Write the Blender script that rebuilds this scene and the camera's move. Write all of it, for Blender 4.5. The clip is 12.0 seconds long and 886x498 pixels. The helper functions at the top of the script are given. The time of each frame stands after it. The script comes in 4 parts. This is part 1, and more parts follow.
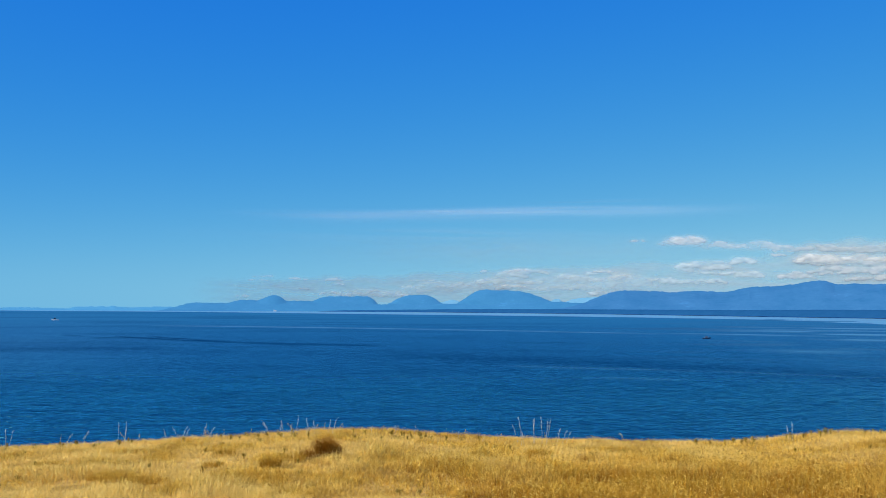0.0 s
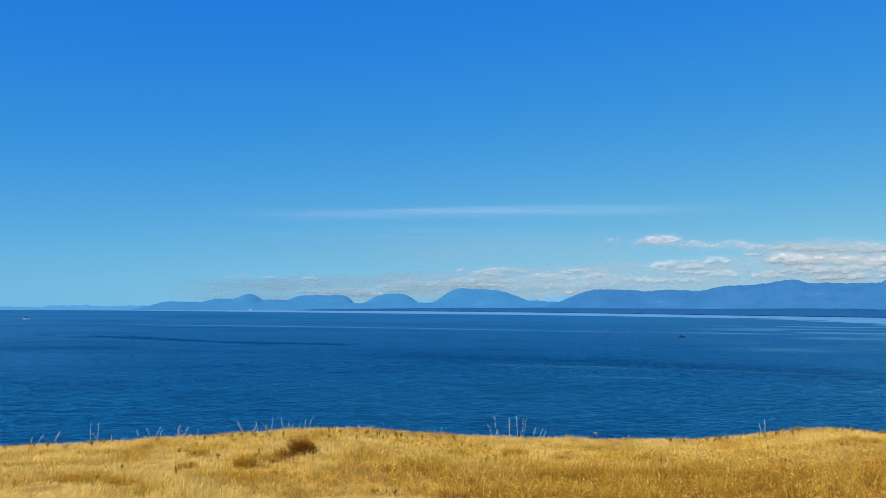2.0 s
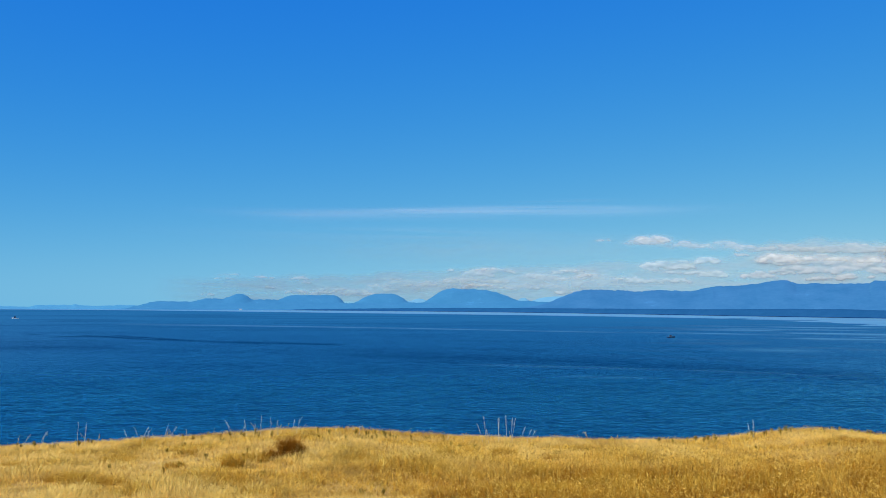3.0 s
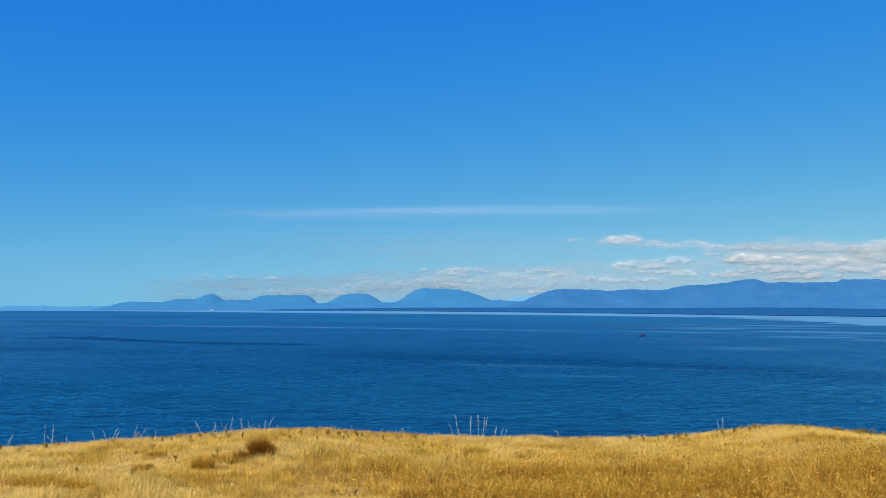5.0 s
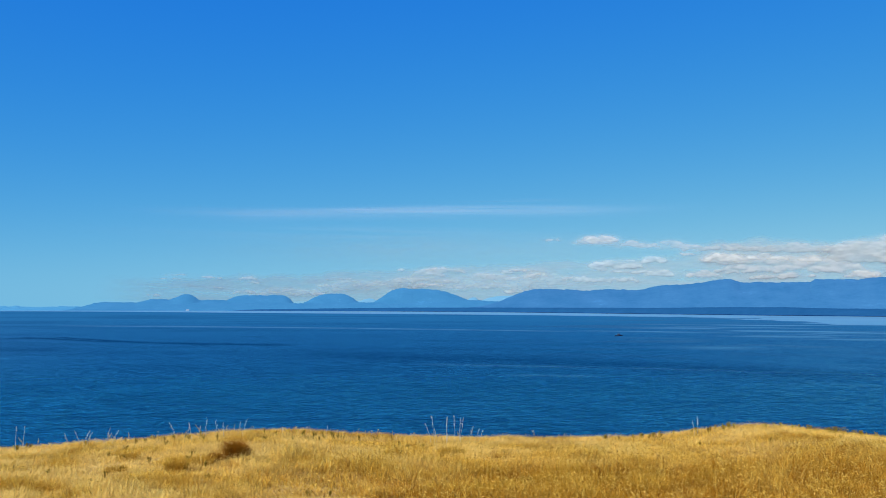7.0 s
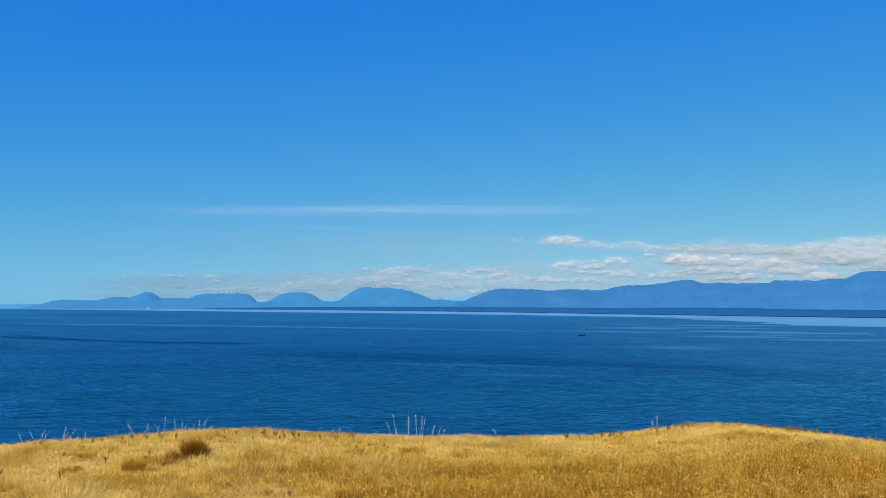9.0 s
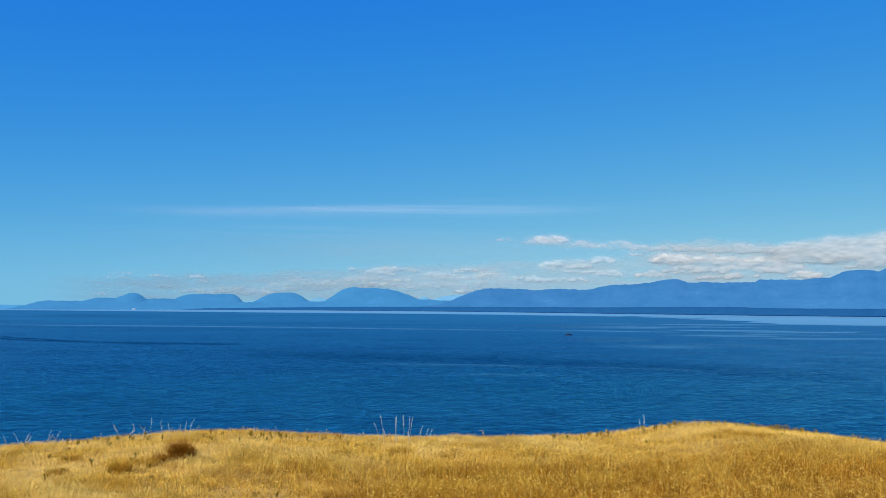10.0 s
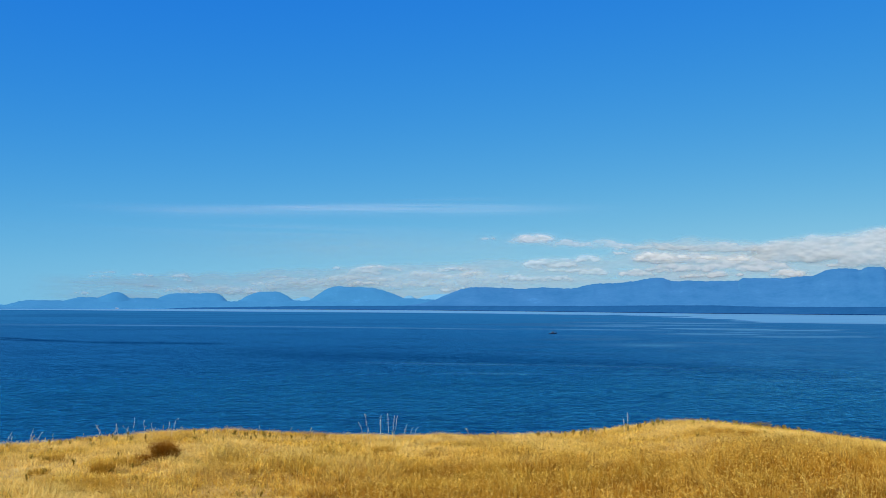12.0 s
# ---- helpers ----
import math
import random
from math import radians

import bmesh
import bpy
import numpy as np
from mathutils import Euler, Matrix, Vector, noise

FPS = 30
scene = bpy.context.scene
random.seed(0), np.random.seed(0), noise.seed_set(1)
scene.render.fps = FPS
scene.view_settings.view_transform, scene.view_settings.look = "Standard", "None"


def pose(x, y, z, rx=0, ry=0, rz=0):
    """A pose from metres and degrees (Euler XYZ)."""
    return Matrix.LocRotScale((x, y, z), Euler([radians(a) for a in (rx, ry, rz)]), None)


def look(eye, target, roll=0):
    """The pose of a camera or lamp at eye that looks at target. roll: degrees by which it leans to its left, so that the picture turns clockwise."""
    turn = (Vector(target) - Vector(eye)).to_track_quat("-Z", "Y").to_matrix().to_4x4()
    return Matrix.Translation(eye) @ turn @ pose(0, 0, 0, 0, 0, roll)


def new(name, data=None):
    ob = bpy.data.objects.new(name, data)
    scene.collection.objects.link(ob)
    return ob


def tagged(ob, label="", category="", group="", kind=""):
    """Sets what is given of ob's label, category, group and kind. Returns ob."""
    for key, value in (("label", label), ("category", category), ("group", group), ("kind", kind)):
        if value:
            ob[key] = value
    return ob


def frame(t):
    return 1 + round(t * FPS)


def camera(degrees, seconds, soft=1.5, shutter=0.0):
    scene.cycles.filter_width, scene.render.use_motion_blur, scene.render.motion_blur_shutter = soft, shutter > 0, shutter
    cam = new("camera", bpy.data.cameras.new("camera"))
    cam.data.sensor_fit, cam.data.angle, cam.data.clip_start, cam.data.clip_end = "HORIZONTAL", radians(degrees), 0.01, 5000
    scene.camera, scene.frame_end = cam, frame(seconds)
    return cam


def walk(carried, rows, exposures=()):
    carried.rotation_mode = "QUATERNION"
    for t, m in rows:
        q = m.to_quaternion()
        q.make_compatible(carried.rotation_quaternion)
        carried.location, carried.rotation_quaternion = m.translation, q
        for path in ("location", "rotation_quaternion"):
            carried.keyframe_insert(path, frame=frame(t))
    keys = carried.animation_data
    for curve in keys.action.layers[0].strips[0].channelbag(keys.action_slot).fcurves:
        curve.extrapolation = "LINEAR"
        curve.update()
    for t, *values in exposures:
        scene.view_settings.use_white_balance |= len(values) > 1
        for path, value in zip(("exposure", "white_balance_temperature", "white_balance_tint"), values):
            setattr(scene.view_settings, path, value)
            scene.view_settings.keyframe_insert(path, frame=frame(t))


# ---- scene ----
cam = camera(51.51, 12.0, soft=0.9)
EYE = 1.6
ROWS = [
    (0.0, 0.0001, 0.0000, -0.0008, -0.000, 3.730, -0.293),
    (0.5, -0.0006, 0.0033, 0.0021, -0.423, 3.720, -0.251),
    (1.0, 0.0035, 0.0070, 0.0033, -0.769, 3.698, -0.261),
    (1.5, 0.0038, 0.0091, 0.0038, -1.142, 3.675, -0.284),
    (2.0, 0.0046, 0.0121, 0.0044, -1.483, 3.665, -0.279),
    (2.5, 0.0124, 0.0175, 0.0006, -1.625, 3.682, -0.328),
    (3.0, 0.0215, 0.0211, 0.0008, -2.064, 3.669, -0.352),
    (3.2, 0.0232, 0.0224, 0.0006, -2.268, 3.667, -0.335),
    (4.8, 0.0326, 0.0333, -0.0012, -3.585, 3.659, -0.180),
    (5.0, 0.0329, 0.0345, -0.0014, -3.760, 3.658, -0.161),
    (5.5, 0.0301, 0.0375, 0.0006, -4.261, 3.663, -0.120),
    (6.0, 0.0402, 0.0412, 0.0005, -4.335, 3.661, -0.131),
    (6.5, 0.0455, 0.0421, 0.0017, -4.665, 3.659, -0.137),
    (7.0, 0.0491, 0.0447, -0.0010, -5.165, 3.661, -0.103),
    (9.0, 0.0701, 0.0550, -0.0022, -7.405, 3.627, -0.337),
    (9.5, 0.0555, 0.0572, 0.0001, -7.898, 3.635, -0.242),
    (10.0, 0.0658, 0.0603, 0.0013, -8.216, 3.623, -0.195),
    (10.5, 0.0632, 0.0577, -0.0017, -8.592, 3.613, -0.122),
    (11.0, 0.0724, 0.0596, -0.0022, -8.909, 3.609, -0.057),
    (11.5, 0.0610, 0.0561, -0.0015, -9.149, 3.577, -0.108),
    (12.0, 0.0723, 0.0564, -0.0001, -9.150, 3.554, -0.103),
]
walk(cam, [(t, pose(x, y, EYE + z, 90 + pitch, roll, yaw)) for t, x, y, z, yaw, pitch, roll in ROWS])

# ---- world, sun ----
SUN_AZ, SUN_EL = -133.0, 43.0          # degrees clockwise from the way ahead (+y), and above the horizon
scene.view_settings.exposure = 0.0
world = bpy.data.worlds.new("sky")
scene.world = world
world.use_nodes = True
wn, wl = world.node_tree.nodes, world.node_tree.links
sky = wn.new("ShaderNodeTexSky")
sky.sky_type = "NISHITA"
sky.sun_disc = False
sky.sun_elevation = radians(SUN_EL)
sky.sun_rotation = radians(SUN_AZ)
sky.altitude, sky.air_density, sky.dust_density, sky.ozone_density = 20.0, 1.0, 0.0, 3.0
# the clip's deep, saturated blue: the sky's own brightness, graded channel by channel
split, join = wn.new("ShaderNodeSeparateColor"), wn.new("ShaderNodeCombineColor")
wl.new(sky.outputs[0], split.inputs[0])
cap = wn.new("ShaderNodeMath")
cap.operation = "MINIMUM"
cap.inputs[1].default_value = 9.0
wl.new(split.outputs[1], cap.inputs[0])
for i, (gain, power) in enumerate(((0.0195, 2.14), (0.810, 0.80), (5.68, 0.042))):
    rise, scale = wn.new("ShaderNodeMath"), wn.new("ShaderNodeMath")
    rise.operation, scale.operation = "POWER", "MULTIPLY"
    rise.inputs[1].default_value, scale.inputs[1].default_value = power, gain
    wl.new(cap.outputs[0], rise.inputs[0])
    wl.new(rise.outputs[0], scale.inputs[0])
    wl.new(scale.outputs[0], join.inputs[i])
wl.new(join.outputs[0], wn["Background"].inputs["Color"])
wn["Background"].inputs["Strength"].default_value = 0.12

lamp = bpy.data.lights.new("sun", "SUN")
lamp.energy, lamp.angle, lamp.color = 5.0, radians(0.53), (1.0, 0.95, 0.86)
sun = new("sun", lamp)
sa, se = radians(SUN_AZ), radians(SUN_EL)
SUN_WAY = Vector((math.sin(sa) * math.cos(se), math.cos(sa) * math.cos(se), math.sin(se)))
sun.matrix_world = look(SUN_WAY * 60, (0, 0, 0))


# ---- materials ----
class Mat:
    """A node material under construction."""

    def __init__(self, name):
        self.m = bpy.data.materials.new(name)
        self.m.use_nodes = True
        self.n, self.l = self.m.node_tree.nodes, self.m.node_tree.links
        self.b = self.n["Principled BSDF"]
        self.out = self.n["Material Output"]

    def add(self, kind, **sets):
        node = self.n.new("ShaderNode" + kind)
        for k, v in sets.items():
            if k in node.inputs:
                node.inputs[k].default_value = v
        return node

    def link(self, a, b):
        self.l.new(a, b)

    def coords(self, scale=(1, 1, 1), out="Object"):
        tc = self.add("TexCoord")
        mp = self.add("Mapping")
        mp.inputs["Scale"].default_value = scale
        self.link(tc.outputs[out], mp.inputs["Vector"])
        return mp.outputs[0]

    def noise(self, vec, scale, detail=4.0, rough=0.55):
        nz = self.add("TexNoise")
        nz.inputs["Scale"].default_value, nz.inputs["Detail"].default_value, nz.inputs["Roughness"].default_value = scale, detail, rough
        if vec is not None:
            self.link(vec, nz.inputs["Vector"])
        return nz.outputs["Fac"]

    def ramp(self, fac, stops):
        rp = self.add("ValToRGB")
        el = rp.color_ramp.elements
        while len(el) < len(stops):
            el.new(0.5)
        for e, (p, c) in zip(el, stops):
            e.position, e.color = p, (*c, 1) if len(c) == 3 else c
        self.link(fac, rp.inputs[0])
        return rp.outputs[0]

    def math(self, op, a, b=None, c=None, clamp=False):
        mt = self.add("Math")
        mt.operation, mt.use_clamp = op, clamp
        for i, v in enumerate((a, b, c)):
            if v is None:
                continue
            if isinstance(v, (int, float)):
                mt.inputs[i].default_value = v
            else:
                self.link(v, mt.inputs[i])
        return mt.outputs[0]

    def mix(self, fac, a, b, blend="MIX"):
        mx = self.add("Mix")
        mx.data_type, mx.blend_type = "RGBA", blend
        for sock, v in ((mx.inputs[0], fac), (mx.inputs[6], a), (mx.inputs[7], b)):
            if isinstance(v, (int, float)):
                sock.default_value = v
            elif isinstance(v, tuple):
                sock.default_value = (*v, 1)
            else:
                self.link(v, sock)
        return mx.outputs[2]

    def bump(self, height, strength, distance):
        bp = self.add("Bump")
        bp.inputs["Distance"].default_value = distance
        if isinstance(strength, (int, float)):
            bp.inputs["Strength"].default_value = strength
        else:
            self.link(strength, bp.inputs["Strength"])
        self.link(height, bp.inputs["Height"])
        return bp.outputs[0]

    def attr(self, name):
        at = self.add("Attribute")
        at.attribute_name = name
        return at.outputs["Fac"]

    def set(self, **kw):
        names = {"color": "Base Color", "rough": "Roughness", "metal": "Metallic", "spec": "Specular IOR Level", "ior": "IOR", "normal": "Normal", "alpha": "Alpha"}
        for k, v in kw.items():
            s = self.b.inputs[names[k]]
            if isinstance(v, tuple):
                s.default_value = (*v, 1)
            elif isinstance(v, (int, float)):
                s.default_value = v
            else:
                self.link(v, s)
        return self


def plain(name, color, rough=0.6, metal=0.0, vary=0.12, scale=8.0):
    m = Mat(name)
    nz = m.noise(m.coords(), scale, 5.0)
    lo, hi = tuple(c * (1 - vary) for c in color), tuple(min(1, c * (1 + vary)) for c in color)
    m.set(color=m.ramp(nz, [(0.3, lo), (0.7, hi)]), rough=rough, metal=metal)
    return m.m


def blade_material(name, stops, base_shade, patch=0.35, translucent=0.3, fade=2.2):
    """Dry or green blades: a tint for each blade, patches over the field, shade painted towards the bases."""
    m = Mat(name)
    geo = m.add("NewGeometry")
    tint = m.ramp(geo.outputs["Random Per Island"], stops)
    big = m.noise(m.coords(out="Object"), 0.55, 3.0)
    mid = m.noise(m.coords(out="Object"), 5.5, 3.0, 0.6)
    both = m.math("ADD", m.math("MULTIPLY", big, 0.4), m.math("MULTIPLY", mid, 0.6))
    # patches of uneven tone, with shade of the gaps between clumps painted in
    tone_shade = m.ramp(both, [(0.38, (1 - patch * 0.9, 1 - patch, 1 - patch * 1.2)), (0.58, (1.08, 1.06, 1.0))])
    tint = m.mix(1.0, tint, tone_shade, "MULTIPLY")
    tint = m.mix(m.attr("brown"), tint, m.mix(1.0, tint, (0.66, 0.52, 0.32), "MULTIPLY"))
    tint = m.mix(m.attr("pale"), tint, (1.0, 0.745, 0.22))
    # contact shade low in the sward, put into the colour: blades darken downwards
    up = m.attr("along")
    tint = m.mix(m.math("SMOOTH_MIN", m.math("MULTIPLY", up, fade), 1.0, 0.1), m.mix(1.0, tint, base_shade, "MULTIPLY"), tint)
    dif, tra, mx = m.add("BsdfDiffuse"), m.add("BsdfTranslucent"), m.add("MixShader")
    m.link(tint, dif.inputs[0]), m.link(tint, tra.inputs[0])
    mx.inputs[0].default_value = translucent
    m.link(dif.outputs[0], mx.inputs[1]), m.link(tra.outputs[0], mx.inputs[2])
    gl, mg = m.add("BsdfGlossy"), m.add("MixShader")
    gl.inputs["Roughness"].default_value = 0.45
    gl.inputs["Color"].default_value = (0.9, 0.85, 0.7, 1)
    mg.inputs[0].default_value = 0.01
    m.link(mx.outputs[0], mg.inputs[1]), m.link(gl.outputs[0], mg.inputs[2])
    m.link(mg.outputs[0], m.out.inputs[0])
    return m.m


STRAW = [(0.0, (0.54, 0.285, 0.030)), (0.2, (0.93, 0.575, 0.068)), (0.6, (0.99, 0.70, 0.125)), (0.82, (0.99, 0.81, 0.22)), (0.89, (0.54, 0.275, 0.030)), (1.0, (0.20, 0.10, 0.012))]
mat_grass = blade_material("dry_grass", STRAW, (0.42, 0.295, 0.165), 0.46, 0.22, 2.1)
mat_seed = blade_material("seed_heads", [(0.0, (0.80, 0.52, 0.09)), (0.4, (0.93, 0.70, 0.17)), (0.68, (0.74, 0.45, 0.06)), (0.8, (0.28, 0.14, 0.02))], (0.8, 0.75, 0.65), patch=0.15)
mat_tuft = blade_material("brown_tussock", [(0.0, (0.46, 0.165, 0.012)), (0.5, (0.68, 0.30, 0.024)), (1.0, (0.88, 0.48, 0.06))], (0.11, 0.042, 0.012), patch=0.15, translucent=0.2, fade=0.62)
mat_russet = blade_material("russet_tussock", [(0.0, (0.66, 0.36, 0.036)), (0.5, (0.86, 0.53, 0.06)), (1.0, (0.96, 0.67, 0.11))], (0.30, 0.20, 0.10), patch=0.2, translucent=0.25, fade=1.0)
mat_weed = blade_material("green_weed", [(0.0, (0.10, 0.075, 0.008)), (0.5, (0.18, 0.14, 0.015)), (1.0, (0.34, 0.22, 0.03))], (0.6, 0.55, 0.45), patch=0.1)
mat_stalk = blade_material("pale_stalk", [(0.0, (0.56, 0.59, 0.54)), (0.5, (0.68, 0.70, 0.62)), (1.0, (0.46, 0.42, 0.30))], (0.8, 0.75, 0.7), patch=0.1)


def soil_material():
    m = Mat("headland_turf")
    v = m.coords()
    big, mid, fine = m.noise(v, 0.6, 4.0), m.noise(v, 5.0, 5.0), m.noise(v, 60.0, 4.0)
    c = m.ramp(mid, [(0.3, (0.36, 0.21, 0.05)), (0.55, (0.58, 0.37, 0.10)), (0.75, (0.68, 0.46, 0.14))])
    c = m.mix(m.ramp(big, [(0.45, (0, 0, 0)), (0.65, (1, 1, 1))]), c, (0.48, 0.30, 0.085))
    rock = m.ramp(m.noise(v, 1.4, 6.0), [(0.3, (0.16, 0.13, 0.10)), (0.7, (0.34, 0.29, 0.23))])
    geo = m.add("NewGeometry")
    sep = m.add("SeparateXYZ")
    m.link(geo.outputs["Normal"], sep.inputs[0])
    steep = m.ramp(sep.outputs["Z"], [(0.55, (1, 1, 1)), (0.75, (0, 0, 0))])
    c = m.mix(steep, c, rock)
    m.set(color=c, rough=0.95, spec=0.1, normal=m.bump(m.math("ADD", mid, m.math("MULTIPLY", fine, 0.5)), 0.8, 0.05))
    return m.m


def sea_material():
    """Deep water under a sheet of gloss; ripples tilt the gloss, calm slicks lie flat and pale."""
    m = Mat("sea_water")
    calm, dark, chop = m.attr("calm"), m.attr("ruffle"), m.attr("chop")
    w1 = m.noise(m.coords((0.24, 1.0, 1.0)), 0.24, 4.0, 0.6)
    w2 = m.noise(m.coords((0.36, 1.0, 1.0)), 1.0, 2.0, 0.5)
    h = m.math("ADD", w1, m.math("MULTIPLY", w2, 0.35))
    patch = m.ramp(m.noise(m.coords((0.12, 1, 1)), 0.012, 5.0, 0.6), [(0.3, (0, 0, 0)), (0.7, (1, 1, 1))])
    c = m.mix(patch, (0.003, 0.036, 0.086), (0.004, 0.046, 0.106))
    c = m.mix(dark, c, (0.001, 0.026, 0.080))
    # dark sides of the ripples, painted as darker water with less gloss
    face = m.ramp(m.noise(m.coords((0.34, 1.0, 1.0)), 0.62, 3.0, 0.6), [(0.50, (0, 0, 0)), (0.62, (1, 1, 1))])
    gust = m.ramp(m.noise(m.coords((0.35, 1.0, 1.0)), 0.025, 3.0, 0.5), [(0.35, (0.12, 0.12, 0.12)), (0.65, (1, 1, 1))])
    face = m.math("MULTIPLY", m.math("MULTIPLY", m.math("MULTIPLY", face, gust), chop), m.math("SUBTRACT", 1.0, calm, clamp=True))
    c = m.mix(m.math("MULTIPLY", face, 0.9), c, (0.001, 0.024, 0.072))
    nrm = m.bump(h, m.math("MULTIPLY", chop, m.math("SUBTRACT", 1.0, calm, clamp=True)), 3.2)
    dif, glo, mx, fr = m.add("BsdfDiffuse"), m.add("BsdfGlossy"), m.add("MixShader"), m.add("Fresnel")
    fr.inputs["IOR"].default_value = 1.33
    m.link(nrm, fr.inputs["Normal"]), m.link(nrm, glo.inputs["Normal"])
    m.link(c, dif.inputs["Color"])
    m.link(m.mix(calm, (0.20, 0.90, 1.0), (0.68, 1.0, 0.87)), glo.inputs["Color"])
    m.link(m.math("SUBTRACT", m.math("SUBTRACT", 0.46, m.math("MULTIPLY", chop, 0.22)), m.math("MULTIPLY", calm, 0.08)), glo.inputs["Roughness"])
    share = m.math("SUBTRACT", m.math("MAXIMUM", m.math("ADD", 0.36, m.math("MULTIPLY", chop, 0.56)), calm), m.math("ADD", m.math("MULTIPLY", dark, 0.40), m.math("MULTIPLY", face, 0.46)))
    m.link(m.math("MULTIPLY", fr.outputs[0], share, clamp=True), mx.inputs[0])
    m.link(dif.outputs[0], mx.inputs[1]), m.link(glo.outputs[0], mx.inputs[2]), m.link(mx.outputs[0], m.out.inputs[0])
    return m.m


def hazed_material(name, low, high, grain):
    """Forested slopes with the haze of kilometres of blue air in their base colour."""
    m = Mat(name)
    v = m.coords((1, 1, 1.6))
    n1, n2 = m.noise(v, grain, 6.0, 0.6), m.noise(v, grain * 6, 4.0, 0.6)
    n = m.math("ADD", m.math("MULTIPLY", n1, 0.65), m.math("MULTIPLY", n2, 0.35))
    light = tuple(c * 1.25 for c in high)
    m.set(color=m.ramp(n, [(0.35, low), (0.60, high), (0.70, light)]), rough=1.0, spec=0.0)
    # haze-softened shading put into the normals: relief turned mostly towards one mean slope
    geo, weak, lean, unit = m.add("NewGeometry"), m.add("VectorMath"), m.add("VectorMath"), m.add("VectorMath")
    weak.operation, lean.operation, unit.operation = "SCALE", "ADD", "NORMALIZE"
    weak.inputs["Scale"].default_value = 0.4
    lean.inputs[1].default_value = (0.0, -0.36, 0.48)
    m.link(geo.outputs["Normal"], weak.inputs[0]), m.link(weak.outputs[0], lean.inputs[0]), m.link(lean.outputs[0], unit.inputs[0])
    m.set(normal=unit.outputs[0])
    return m.m


def cloud_material(name, color, grain, most):
    """Vapour: the skin's thickness, broken up by fine noise, sets how much of the sky it hides."""
    m = Mat(name)
    n = m.noise(m.coords((1, 1, 1.8)), grain, 3.0, 0.55)
    a = m.math("MULTIPLY", m.attr("thick"), m.math("ADD", 0.62, m.math("MULTIPLY", n, 0.76)), clamp=True)
    a = m.math("MULTIPLY", a, most)
    dif, tra, both, tr, mx = m.add("BsdfDiffuse"), m.add("BsdfTranslucent"), m.add("MixShader"), m.add("BsdfTransparent"), m.add("MixShader")
    dif.inputs[0].default_value = tra.inputs[0].default_value = (*color, 1)
    both.inputs[0].default_value = 0.2
    m.link(dif.outputs[0], both.inputs[1]), m.link(tra.outputs[0], both.inputs[2])
    m.link(a, mx.inputs[0]), m.link(tr.outputs[0], mx.inputs[1]), m.link(both.outputs[0], mx.inputs[2])
    m.link(mx.outputs[0], m.out.inputs[0])
    return m.m


mat_soil, mat_sea = soil_material(), sea_material()
# air haze is mixed into these base colours, paler for the farther land
mat_pale = hazed_material("hazed_far_land", (0.062, 0.245, 0.395), (0.072, 0.265, 0.415), 0.006)
mat_vale = hazed_material("hazed_far_peaks", (0.13, 0.315, 0.43), (0.14, 0.335, 0.455), 0.010)
mat_far = hazed_material("far_hazed_hills", (0.038, 0.176, 0.315), (0.048, 0.198, 0.345), 0.012)
mat_near = hazed_material("near_hazed_hills", (0.030, 0.142, 0.282), (0.046, 0.170, 0.320), 0.008)
# the nearer shore is darker, still with the air's blue haze in its colour
mat_shore = hazed_material("hazed_wooded_shore", (0.011, 0.078, 0.182), (0.016, 0.092, 0.208), 0.03)
# near-black blue that paints the shade and reflection at the waterline
mat_waterline = hazed_material("dark_waterline_shade", (0.002, 0.020, 0.065), (0.004, 0.030, 0.085), 0.05)
mat_cumulus = cloud_material("cumulus", (0.59, 0.605, 0.578), 0.012, 0.95)
mat_haze_cloud = cloud_material("hazy_cumulus", (0.64, 0.70, 0.675), 0.012, 0.86)
# lit copy of cumulus: sunlight on heads and tops put into a whiter colour
mat_sunlit = cloud_material("sunlit_cumulus", (0.76, 0.745, 0.69), 0.012, 0.95)
# the veil's colour has the blue airlight in front of it mixed in
mat_veil = cloud_material("cloud_veil", (0.41, 0.53, 0.54), 0.006, 0.97)
mat_cirrus = cloud_material("cirrus", (0.8, 0.82, 0.85), 0.004, 0.34)
mat_white = plain("white_paint", (0.75, 0.75, 0.74), 0.4)
mat_hull = plain("dark_hull", (0.015, 0.035, 0.075), 0.4)
mat_cabin = plain("pale_cabin", (0.07, 0.10, 0.15), 0.4)
mat_glass = plain("cabin_window", (0.02, 0.03, 0.04), 0.1)
mat_metal = plain("weathered_metal", (0.10, 0.12, 0.15), 0.5, 0.2)
mat_house = plain("pale_house_wall", (0.55, 0.66, 0.70), 0.8)
mat_roof = plain("grey_roof", (0.40, 0.44, 0.48), 0.8)


